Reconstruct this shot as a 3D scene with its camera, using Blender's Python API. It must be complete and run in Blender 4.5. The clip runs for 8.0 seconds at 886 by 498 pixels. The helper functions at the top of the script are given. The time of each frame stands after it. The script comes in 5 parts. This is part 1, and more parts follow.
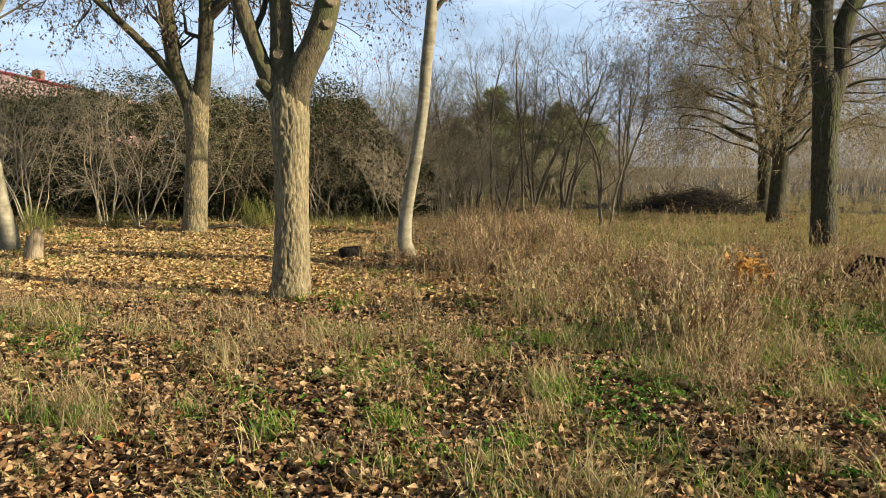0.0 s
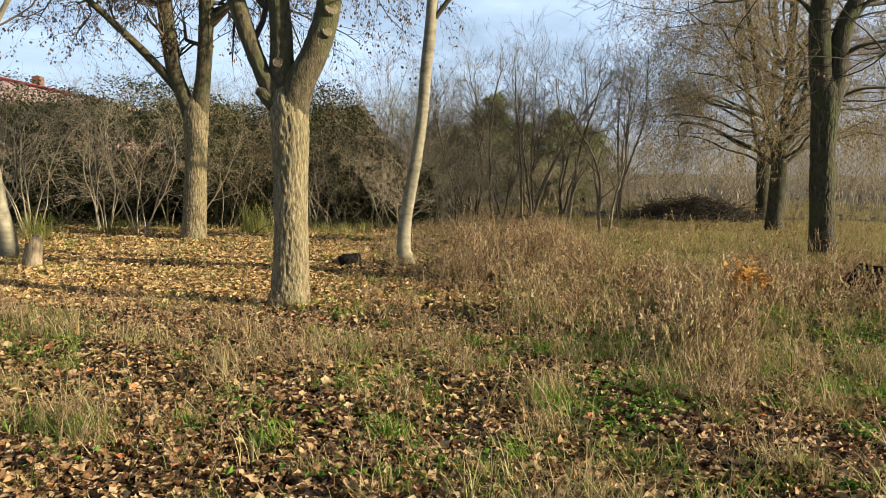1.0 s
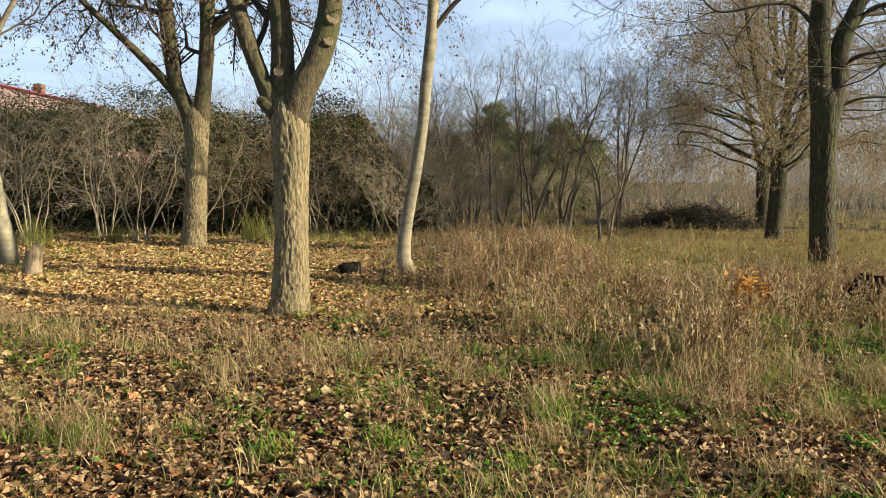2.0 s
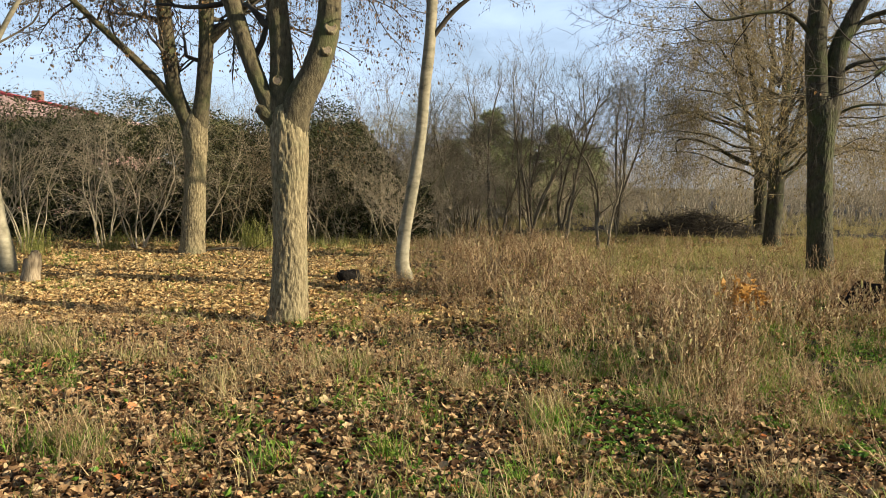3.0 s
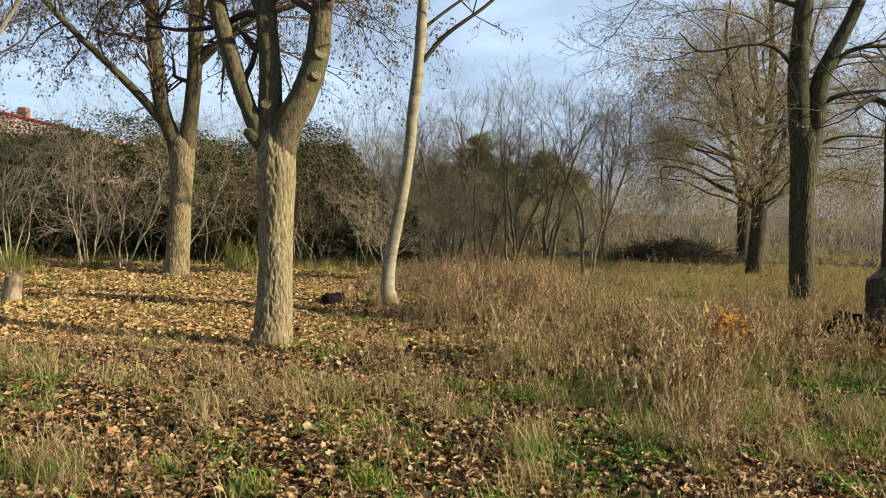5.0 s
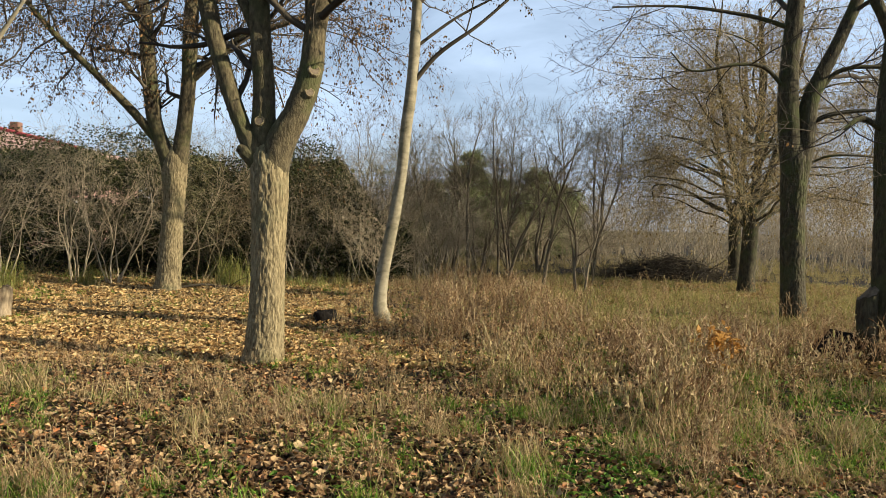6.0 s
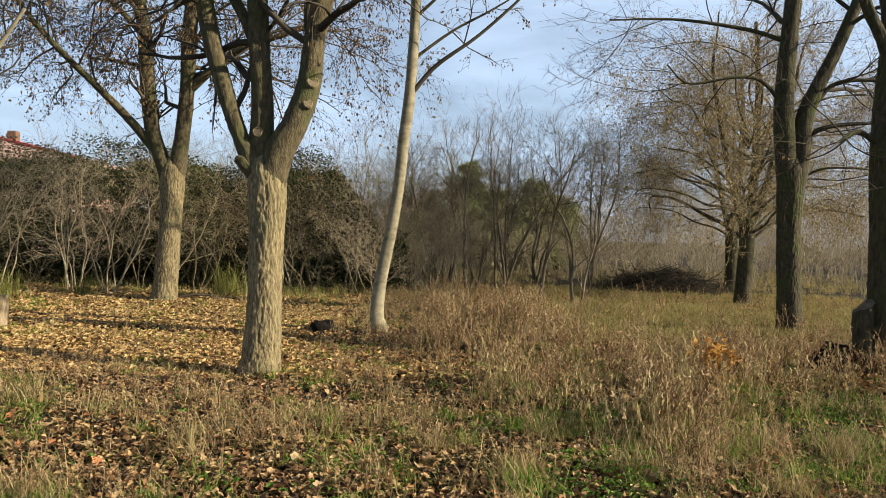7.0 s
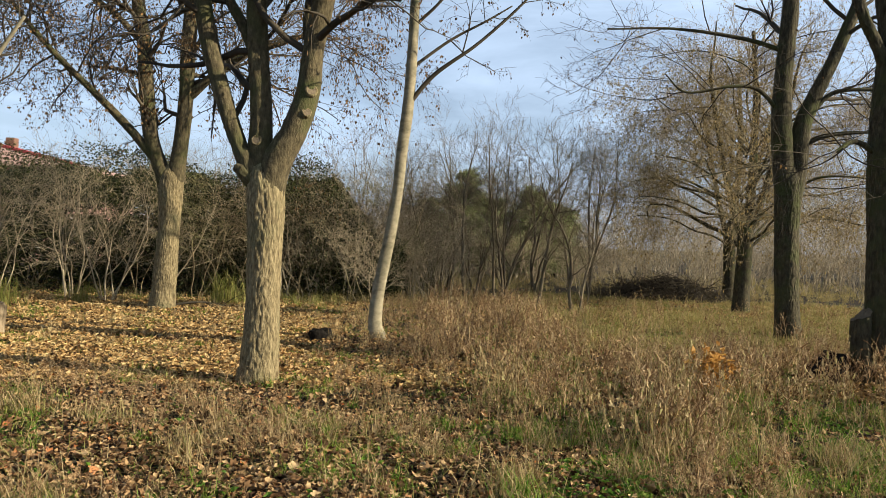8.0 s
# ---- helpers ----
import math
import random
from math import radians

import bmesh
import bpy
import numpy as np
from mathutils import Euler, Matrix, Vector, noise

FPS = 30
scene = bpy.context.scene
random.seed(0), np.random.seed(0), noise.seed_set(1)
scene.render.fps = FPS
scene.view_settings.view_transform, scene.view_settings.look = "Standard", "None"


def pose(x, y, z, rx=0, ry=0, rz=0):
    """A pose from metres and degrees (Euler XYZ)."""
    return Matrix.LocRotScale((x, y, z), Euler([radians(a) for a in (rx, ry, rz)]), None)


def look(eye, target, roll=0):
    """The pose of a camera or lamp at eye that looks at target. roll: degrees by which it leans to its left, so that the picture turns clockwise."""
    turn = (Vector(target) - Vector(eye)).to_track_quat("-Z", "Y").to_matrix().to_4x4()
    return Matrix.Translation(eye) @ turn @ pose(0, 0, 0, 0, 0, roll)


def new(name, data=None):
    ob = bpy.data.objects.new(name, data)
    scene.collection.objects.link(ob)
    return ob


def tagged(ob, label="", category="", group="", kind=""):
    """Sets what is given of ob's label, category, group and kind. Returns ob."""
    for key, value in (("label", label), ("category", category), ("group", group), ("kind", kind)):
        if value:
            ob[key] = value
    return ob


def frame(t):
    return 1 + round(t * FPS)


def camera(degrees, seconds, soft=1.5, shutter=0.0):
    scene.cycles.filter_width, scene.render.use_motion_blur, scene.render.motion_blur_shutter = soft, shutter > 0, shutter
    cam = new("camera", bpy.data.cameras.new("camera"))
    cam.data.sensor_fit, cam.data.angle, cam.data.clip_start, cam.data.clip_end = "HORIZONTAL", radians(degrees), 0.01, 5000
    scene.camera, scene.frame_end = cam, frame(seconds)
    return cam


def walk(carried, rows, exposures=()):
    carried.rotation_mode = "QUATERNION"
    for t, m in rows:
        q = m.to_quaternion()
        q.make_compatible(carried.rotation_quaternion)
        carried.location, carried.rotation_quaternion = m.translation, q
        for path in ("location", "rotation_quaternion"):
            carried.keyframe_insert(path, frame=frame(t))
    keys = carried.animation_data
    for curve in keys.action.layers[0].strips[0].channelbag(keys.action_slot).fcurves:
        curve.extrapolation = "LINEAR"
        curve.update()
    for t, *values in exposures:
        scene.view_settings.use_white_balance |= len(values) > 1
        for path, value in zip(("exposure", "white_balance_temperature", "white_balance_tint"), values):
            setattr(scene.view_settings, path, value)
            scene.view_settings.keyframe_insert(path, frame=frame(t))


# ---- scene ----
# ---------------- camera ----------------
cam = camera(59.9, 8.0, soft=0.55)
PATH = [
    (0, (0.015, -0.497, 1.636), (-0.049, 1.490, 1.418), 0.3),
    (0.5, (0.012, -0.505, 1.647), (-0.050, 1.482, 1.435), 0.3),
    (1, (0.012, -0.502, 1.663), (-0.049, 1.486, 1.461), 0.4),
    (1.5, (0.008, -0.497, 1.671), (-0.054, 1.494, 1.480), 0.5),
    (3, (0.007, -0.513, 1.703), (-0.050, 1.479, 1.537), 0.5),
    (3.5, (0.002, -0.529, 1.719), (-0.047, 1.464, 1.564), 0.7),
    (4, (0.001, -0.526, 1.723), (-0.039, 1.469, 1.580), 1.0),
    (4.5, (0.001, -0.525, 1.731), (-0.030, 1.471, 1.603), 1.2),
    (6, (0.002, -0.530, 1.755), (0.000, 1.469, 1.690), 1.6),
    (6.5, (-0.004, -0.552, 1.761), (-0.002, 1.447, 1.710), 1.7),
    (7, (-0.002, -0.546, 1.766), (0.003, 1.454, 1.728), 1.8),
    (7.5, (0.001, -0.554, 1.770), (0.008, 1.446, 1.744), 1.9),
    (8, (-0.003, -0.552, 1.781), (0.006, 1.448, 1.762), 1.9),
]
walk(cam, [(t, look(eye, target, roll)) for t, eye, target, roll in PATH],
     [(0, 1.0), (4, 0.98), (6, 0.85), (8, 0.82)])

# ---------------- sky, sun, exposure ----------------
SUN_AZ, SUN_EL = 104.0, 23.0          # degrees clockwise from +y, and above the horizon
world = bpy.data.worlds.new("sky")
scene.world = world
world.use_nodes = True
wn, wl = world.node_tree.nodes, world.node_tree.links
bg = wn["Background"]
sky = wn.new("ShaderNodeTexSky")
sky.sky_type, sky.sun_disc = "NISHITA", False
sky.sun_elevation, sky.sun_rotation = radians(SUN_EL), radians(SUN_AZ)
sky.air_density, sky.dust_density, sky.ozone_density = 1.0, 0.7, 2.0
coords = wn.new("ShaderNodeTexCoord")
stretch = wn.new("ShaderNodeMapping")
stretch.inputs["Scale"].default_value = (1.0, 1.0, 4.0)
stretch.inputs["Location"].default_value = (0.3, 0.1, 0.0)
veil = wn.new("ShaderNodeTexNoise")
veil.inputs["Scale"].default_value = 2.6
veil.inputs["Detail"].default_value = 7.0
veil.inputs["Roughness"].default_value = 0.55
veil.inputs["Distortion"].default_value = 0.5
thin = wn.new("ShaderNodeValToRGB")
thin.color_ramp.elements[0].position, thin.color_ramp.elements[0].color = 0.40, (0.42, 0.42, 0.42, 1)
thin.color_ramp.elements[1].position, thin.color_ramp.elements[1].color = 0.68, (0.85, 0.85, 0.85, 1)
cloudy = wn.new("ShaderNodeMixRGB")
cloudy.inputs[2].default_value = (8.6, 10.9, 14.2, 1)
wl.new(coords.outputs["Generated"], stretch.inputs["Vector"])
wl.new(stretch.outputs["Vector"], veil.inputs["Vector"])
wl.new(veil.outputs["Fac"], thin.inputs["Fac"])
# the veil of cloud lies low over the horizon and thins out overhead
upward = wn.new("ShaderNodeSeparateXYZ")
clearing = wn.new("ShaderNodeMapRange")
clearing.inputs["From Min"].default_value, clearing.inputs["From Max"].default_value = 0.32, 0.52
clearing.inputs["To Min"].default_value, clearing.inputs["To Max"].default_value = 1.0, 0.0
amount = wn.new("ShaderNodeMath")
amount.operation = "MULTIPLY"
wl.new(coords.outputs["Generated"], upward.inputs["Vector"])
wl.new(upward.outputs["Z"], clearing.inputs["Value"])
wl.new(thin.outputs["Color"], amount.inputs[0])
wl.new(clearing.outputs["Result"], amount.inputs[1])
wl.new(amount.outputs["Value"], cloudy.inputs["Fac"])
wl.new(sky.outputs["Color"], cloudy.inputs[1])
wl.new(cloudy.outputs["Color"], bg.inputs["Color"])
bg.inputs["Strength"].default_value = 0.050

sun = new("sun", bpy.data.lights.new("sun", "SUN"))
sun.data.energy, sun.data.angle, sun.data.color = 5.0, radians(0.5), (1.0, 0.90, 0.70)
_az, _el = radians(SUN_AZ), radians(SUN_EL)
SUN_DIR = Vector((math.sin(_az) * math.cos(_el), math.cos(_az) * math.cos(_el), math.sin(_el)))
sun.matrix_world = look(SUN_DIR * 60, (0, 0, 0))


# ---------------- materials ----------------
def ramp_node(nt, stops):
    n = nt.nodes.new("ShaderNodeValToRGB")
    els = n.color_ramp.elements
    while len(els) < len(stops):
        els.new(0.5)
    for e, (p, c) in zip(els, stops):
        e.position, e.color = p, (*c, 1)
    return n


def noise_node(nt, scale, detail=4.0, vec=None, rough=0.6):
    n = nt.nodes.new("ShaderNodeTexNoise")
    n.inputs["Scale"].default_value = scale
    n.inputs["Detail"].default_value = detail
    n.inputs["Roughness"].default_value = rough
    if vec is not None:
        nt.links.new(vec, n.inputs["Vector"])
    return n


def surface(name, stops, scale=8.0, stretch_z=1.0, rough=0.85, bump=0.3, bump_scale=40.0, patches=None, patch_scale=1.2):
    """Grainy solid: a colour ramp over noise, larger patches of a second colour, and a fine relief."""
    m = bpy.data.materials.new(name)
    m.use_nodes = True
    nt = m.node_tree
    b = nt.nodes["Principled BSDF"]
    b.inputs["Roughness"].default_value = rough
    b.inputs["Specular IOR Level"].default_value = 0.25
    tc = nt.nodes.new("ShaderNodeTexCoord")
    mp = nt.nodes.new("ShaderNodeMapping")
    mp.inputs["Scale"].default_value = (1, 1, stretch_z)
    nt.links.new(tc.outputs["Object"], mp.inputs["Vector"])
    n = noise_node(nt, scale, 6.0, mp.outputs["Vector"])
    r = ramp_node(nt, stops)
    nt.links.new(n.outputs["Fac"], r.inputs["Fac"])
    col = r.outputs["Color"]
    if patches:
        n2 = noise_node(nt, patch_scale, 5.0, tc.outputs["Object"])
        r2 = ramp_node(nt, [(patches[1], (0, 0, 0)), (patches[2], (1, 1, 1))])
        nt.links.new(n2.outputs["Fac"], r2.inputs["Fac"])
        mx = nt.nodes.new("ShaderNodeMixRGB")
        mx.inputs[2].default_value = (*patches[0], 1)
        nt.links.new(r2.outputs["Color"], mx.inputs["Fac"])
        nt.links.new(col, mx.inputs[1])
        col = mx.outputs["Color"]
    nt.links.new(col, b.inputs["Base Color"])
    if bump:
        n3 = noise_node(nt, bump_scale, 5.0, mp.outputs["Vector"])
        bp = nt.nodes.new("ShaderNodeBump")
        bp.inputs["Strength"].default_value = bump
        bp.inputs["Distance"].default_value = 0.02
        nt.links.new(n3.outputs["Fac"], bp.inputs["Height"])
        nt.links.new(bp.outputs["Normal"], b.inputs["Normal"])
    return m


def foliage(name, stops, through_light=0.3, rough=0.6, zone=None, zone_scale=0.6):
    """Thin leaves and blades: a colour per piece, slight mottling, some light passing through."""
    m = bpy.data.materials.new(name)
    m.use_nodes = True
    nt = m.node_tree
    b = nt.nodes["Principled BSDF"]
    b.inputs["Roughness"].default_value = rough
    b.inputs["Specular IOR Level"].default_value = 0.15
    g = nt.nodes.new("ShaderNodeNewGeometry")
    tc = nt.nodes.new("ShaderNodeTexCoord")
    r = ramp_node(nt, stops)
    nt.links.new(g.outputs["Random Per Island"], r.inputs["Fac"])
    col = r.outputs["Color"]
    n = noise_node(nt, 45.0, 3.0, tc.outputs["Object"])
    r2 = ramp_node(nt, [(0.3, (0.62, 0.6, 0.56)), (0.7, (1.12, 1.1, 1.06))])
    nt.links.new(n.outputs["Fac"], r2.inputs["Fac"])
    mx = nt.nodes.new("ShaderNodeMixRGB")
    mx.blend_type = "MULTIPLY"
    mx.inputs["Fac"].default_value = 1.0
    nt.links.new(col, mx.inputs[1])
    nt.links.new(r2.outputs["Color"], mx.inputs[2])
    col = mx.outputs["Color"]
    if zone:
        n2 = noise_node(nt, zone_scale, 3.0, tc.outputs["Object"])
        r3 = ramp_node(nt, [(zone[1], (0, 0, 0)), (zone[2], (1, 1, 1))])
        nt.links.new(n2.outputs["Fac"], r3.inputs["Fac"])
        mz = nt.nodes.new("ShaderNodeMixRGB")
        mz.inputs[2].default_value = (*zone[0], 1)
        nt.links.new(r3.outputs["Color"], mz.inputs["Fac"])
        nt.links.new(col, mz.inputs[1])
        col = mz.outputs["Color"]
    nt.links.new(col, b.inputs["Base Color"])
    if through_light:
        t = nt.nodes.new("ShaderNodeBsdfTranslucent")
        mixs = nt.nodes.new("ShaderNodeMixShader")
        mixs.inputs["Fac"].default_value = through_light
        nt.links.new(col, t.inputs["Color"])
        nt.links.new(b.outputs["BSDF"], mixs.inputs[1])
        nt.links.new(t.outputs["BSDF"], mixs.inputs[2])
        nt.links.new(mixs.outputs["Shader"], nt.nodes["Material Output"].inputs["Surface"])
    return m


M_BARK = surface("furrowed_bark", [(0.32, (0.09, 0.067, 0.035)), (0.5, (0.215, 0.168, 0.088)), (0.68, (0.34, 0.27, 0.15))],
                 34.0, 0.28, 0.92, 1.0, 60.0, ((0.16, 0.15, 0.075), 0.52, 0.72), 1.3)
# green moss patches over bark whose base colour is darkened to stand for shade
M_BARK_GREEN = surface("mossy_shaded_bark", [(0.3, (0.026, 0.021, 0.012)), (0.55, (0.068, 0.057, 0.032)), (0.8, (0.14, 0.118, 0.07))],
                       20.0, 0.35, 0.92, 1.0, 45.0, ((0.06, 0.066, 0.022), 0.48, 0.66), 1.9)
# darker copy of the trunk bark: crown shade on the limbs put into colour
M_BARK_LIMB_SHADED = surface("limb_bark", [(0.3, (0.045, 0.035, 0.019)), (0.55, (0.11, 0.087, 0.047)), (0.8, (0.21, 0.17, 0.095))], 22.0, 0.45, 0.92, 1.0, 50.0, ((0.075, 0.08, 0.028), 0.48, 0.66), 1.6)
M_BARK_PALE = surface("smooth_pale_bark", [(0.3, (0.13, 0.112, 0.068)), (0.5, (0.26, 0.222, 0.142)), (0.75, (0.37, 0.32, 0.215))],
                      5.0, 1.6, 0.8, 0.3, 60.0, ((0.11, 0.105, 0.055), 0.5, 0.7), 1.5)
M_TWIG = surface("brown_twigs", [(0.3, (0.035, 0.027, 0.018)), (0.6, (0.075, 0.06, 0.039)), (0.8, (0.125, 0.10, 0.066))], 2.0, 1, 0.85, 0)
M_TWIG_TAN = surface("tan_twigs", [(0.3, (0.28, 0.22, 0.14)), (0.6, (0.44, 0.36, 0.235)), (0.8, (0.58, 0.49, 0.33))], 1.2, 1, 0.85, 0)
M_TWIG_GREY = surface("grey_twigs", [(0.3, (0.25, 0.205, 0.14)), (0.6, (0.40, 0.34, 0.235)), (0.8, (0.52, 0.45, 0.315))], 0.6, 1, 0.85, 0,
                      40, ((0.36, 0.29, 0.20), 0.45, 0.62), 0.35)
M_TWIG_DARK = surface("dark_hedge_twigs", [(0.3, (0.085, 0.062, 0.035)), (0.55, (0.22, 0.17, 0.10)), (0.75, (0.42, 0.34, 0.21))], 0.9, 1, 0.9, 0,
                      40, ((0.20, 0.19, 0.085), 0.50, 0.62), 0.5)
# lighter copy of the brown twigs, with golden sunlight put into its colour
M_TWIG_OLIVE = surface("sunlit_olive_brown_twigs", [(0.3, (0.17, 0.13, 0.07)), (0.6, (0.34, 0.27, 0.15)), (0.8, (0.47, 0.39, 0.23))], 1.5, 1, 0.85, 0)
M_TWIG_SAPLING = surface("sapling_bark", [(0.3, (0.08, 0.062, 0.04)), (0.55, (0.19, 0.152, 0.095)), (0.75, (0.34, 0.28, 0.18))], 1.5, 1, 0.85, 0)
M_HANG = foliage("hanging_dead_leaves", [(0.0, (0.085, 0.053, 0.026)), (0.5, (0.16, 0.10, 0.048)), (0.85, (0.27, 0.17, 0.08)), (1.0, (0.38, 0.21, 0.075))], 0.35)
M_HANG_GOLD = foliage("golden_brown_leaves", [(0.0, (0.20, 0.14, 0.05)), (0.5, (0.36, 0.26, 0.095)), (1.0, (0.50, 0.37, 0.14))], 0.35)
LITTER_STOPS = [(0.0, (0.035, 0.018, 0.010)), (0.25, (0.14, 0.074, 0.035)), (0.45, (0.33, 0.195, 0.095)), (0.7, (0.50, 0.33, 0.17)), (0.94, (0.61, 0.44, 0.25)), (1.0, (0.48, 0.15, 0.045))]
M_LITTER = foliage("fallen_leaves", LITTER_STOPS,
                   0.15, 0.72)
M_LITTER_GOLD = foliage("golden_fallen_leaves", [(0.0, (0.15, 0.08, 0.032)), (0.25, (0.38, 0.23, 0.095)), (0.6, (0.58, 0.39, 0.17)), (1.0, (0.70, 0.53, 0.27))], 0.15, 0.55)
M_GRASS = foliage("green_grass", [(0.0, (0.08, 0.19, 0.018)), (0.5, (0.17, 0.32, 0.032)), (0.8, (0.34, 0.43, 0.08)), (1.0, (0.52, 0.47, 0.18))], 0.4, 0.45)
M_STRAW = foliage("dry_straw_grass", [(0.0, (0.20, 0.135, 0.06)), (0.35, (0.44, 0.33, 0.165)), (0.8, (0.62, 0.49, 0.28)), (1.0, (0.36, 0.36, 0.12))], 0.3, 0.6)
M_MEADOW = foliage("meadow_grass", [(0.0, (0.28, 0.25, 0.09)), (0.5, (0.46, 0.38, 0.16)), (1.0, (0.60, 0.49, 0.26))], 0.35, 0.6)
M_GLADE = foliage("glade_grass", [(0.0, (0.22, 0.23, 0.065)), (0.45, (0.36, 0.32, 0.11)), (1.0, (0.55, 0.44, 0.22))], 0.4, 0.5)
M_WEED = foliage("dry_weeds", [(0.0, (0.13, 0.07, 0.035)), (0.4, (0.34, 0.215, 0.112)), (0.75, (0.52, 0.37, 0.21)), (1.0, (0.66, 0.52, 0.32))], 0.25, 0.8)
# leaf greens lowered towards black to stand for shade within the hedge
M_EVERGREEN = foliage("shade_dark_evergreen_leaves", [(0.0, (0.014, 0.018, 0.008)), (0.5, (0.04, 0.05, 0.018)), (1.0, (0.12, 0.13, 0.045))], 0.15, 0.55)
M_NEEDLE = foliage("pine_needles", [(0.0, (0.17, 0.20, 0.085)), (0.5, (0.28, 0.32, 0.14)), (1.0, (0.40, 0.43, 0.21))], 0.4, 0.6)
M_HERB = foliage("yellow_green_herbs", [(0.0, (0.14, 0.18, 0.04)), (0.5, (0.28, 0.29, 0.08)), (1.0, (0.46, 0.41, 0.15))], 0.4, 0.5)
M_CREEPER = foliage("creeper_leaves", [(0.0, (0.06, 0.14, 0.022)), (0.6, (0.13, 0.25, 0.035)), (1.0, (0.28, 0.36, 0.075))], 0.3, 0.5)
M_ORANGE = foliage("orange_leaves", [(0.0, (0.46, 0.23, 0.06)), (1.0, (0.68, 0.42, 0.13))], 0.4)
M_CUT = surface("cut_wood", [(0.3, (0.11, 0.08, 0.05)), (0.7, (0.23, 0.175, 0.11))], 25.0, 1, 0.8, 0.4, 60)
M_CUT_OLD = surface("weathered_split_wood", [(0.3, (0.09, 0.065, 0.038)), (0.5, (0.24, 0.18, 0.11)), (0.7, (0.38, 0.30, 0.19))], 14.0, 0.3, 0.9, 0.9, 40)
M_CHAR = surface("charred_wood", [(0.3, (0.008, 0.007, 0.006)), (0.7, (0.03, 0.026, 0.022))], 20.0, 0.4, 0.9, 0.8, 40)
M_CHAR.node_tree.nodes["Principled BSDF"].inputs["Specular IOR Level"].default_value = 0.03
# soil colour pushed near black so gaps between leaves read as shadow
M_SOIL = surface("leafy_soil_gap_shade", [(0.25, (0.010, 0.007, 0.005)), (0.5, (0.024, 0.016, 0.010)), (0.75, (0.06, 0.04, 0.022))], 14.0, 1, 0.95, 0.9, 30.0,
                 ((0.04, 0.046, 0.016), 0.52, 0.68), 0.8)
# red tiles paled to pink: the sun's gloss on the slope as base colour
M_ROOF = surface("sun_gloss_roof_tiles", [(0.3, (0.40, 0.24, 0.20)), (0.7, (0.52, 0.36, 0.31))], 3.0, 1, 0.6, 0.2)
M_RIDGE = surface("red_ridge_tiles", [(0.3, (0.40, 0.05, 0.05)), (0.7, (0.52, 0.09, 0.08))], 3.0, 1, 0.5, 0.2)
M_RENDER = surface("pink_render", [(0.3, (0.50, 0.26, 0.23)), (0.7, (0.60, 0.34, 0.30))], 1.0, 1, 0.9, 0.2)
M_WHITE = surface("white_paint", [(0.3, (0.66, 0.64, 0.60)), (0.7, (0.78, 0.77, 0.74))], 2.0, 1, 0.7, 0.1)
M_GLASS = surface("dark_window_glass", [(0.3, (0.02, 0.025, 0.03)), (0.7, (0.04, 0.045, 0.05))], 1.0, 1, 0.08, 0)
M_BRICK = surface("chimney_brick", [(0.3, (0.13, 0.07, 0.05)), (0.7, (0.21, 0.12, 0.085))], 8.0, 1, 0.9, 0.4)


# ---------------- numbers: noise, ground height ----------------
def _hash(i, j, k):
    h = (i * 374761393 + j * 668265263 + k * 2147483647 + 974634777) & 0xFFFFFFFF
    h = ((h ^ (h >> 13)) * 1274126177) & 0xFFFFFFFF
    return ((h ^ (h >> 16)) & 0xFFFF) / 65535.0


def vnoise(x, y, z=0.0):
    """Smooth lattice noise, 0 to 1, on arrays."""
    x, y, z = np.broadcast_arrays(np.asarray(x, float), np.asarray(y, float), np.asarray(z, float))
    i, j, k = (np.floor(a).astype(np.int64) for a in (x, y, z))
    fx, fy, fz = x - i, y - j, z - k
    fx, fy, fz = (a * a * (3 - 2 * a) for a in (fx, fy, fz))
    out = 0
    for a in (0, 1):
        for b in (0, 1):
            for c in (0, 1):
                w = (fx if a else 1 - fx) * (fy if b else 1 - fy) * (fz if c else 1 - fz)
                out = out + w * _hash(i + a, j + b, k + c)
    return out


def soft(v, a, b):
    t = np.clip((v - a) / (b - a), 0, 1)
    return t * t * (3 - 2 * t)


def height(x, y):
    """The ground's height: gentle swells and small hummocks, flatter far away."""
    x, y = np.asarray(x, float), np.asarray(y, float)
    far = np.clip(1.4 - np.hypot(x, y) / 60, 0.15, 1)
    return far * ((vnoise(x * 0.22 + 7, y * 0.22) - 0.5) * 0.10 + (vnoise(x * 1.1, y * 1.1 + 3) - 0.5) * 0.07 + (vnoise(x * 3.7, y * 3.7) - 0.5) * 0.035)


def hz(x, y):
    return float(height(x, y))


# ---------------- meshes ----------------
def raw_mesh(name, verts, tris=None, quads=None, smooth=True):
    verts = np.asarray(verts, np.float32).reshape(-1, 3)
    nt = 0 if tris is None else len(tris)
    nq = 0 if quads is None else len(quads)
    me = bpy.data.meshes.new(name)
    me.vertices.add(len(verts))
    me.vertices.foreach_set("co", verts.ravel())
    idx, starts = [], []
    if nt:
        idx.append(np.asarray(tris, np.int32).ravel())
        starts.append(np.arange(nt, dtype=np.int32) * 3)
    if nq:
        idx.append(np.asarray(quads, np.int32).ravel())
        starts.append(nt * 3 + np.arange(nq, dtype=np.int32) * 4)
    me.loops.add(nt * 3 + nq * 4)
    me.loops.foreach_set("vertex_index", np.concatenate(idx))
    me.polygons.add(nt + nq)
    me.polygons.foreach_set("loop_start", np.concatenate(starts))
    me.polygons.foreach_set("use_smooth", np.full(nt + nq, smooth))
    me.update(calc_edges=True)
    me.validate()
    return me


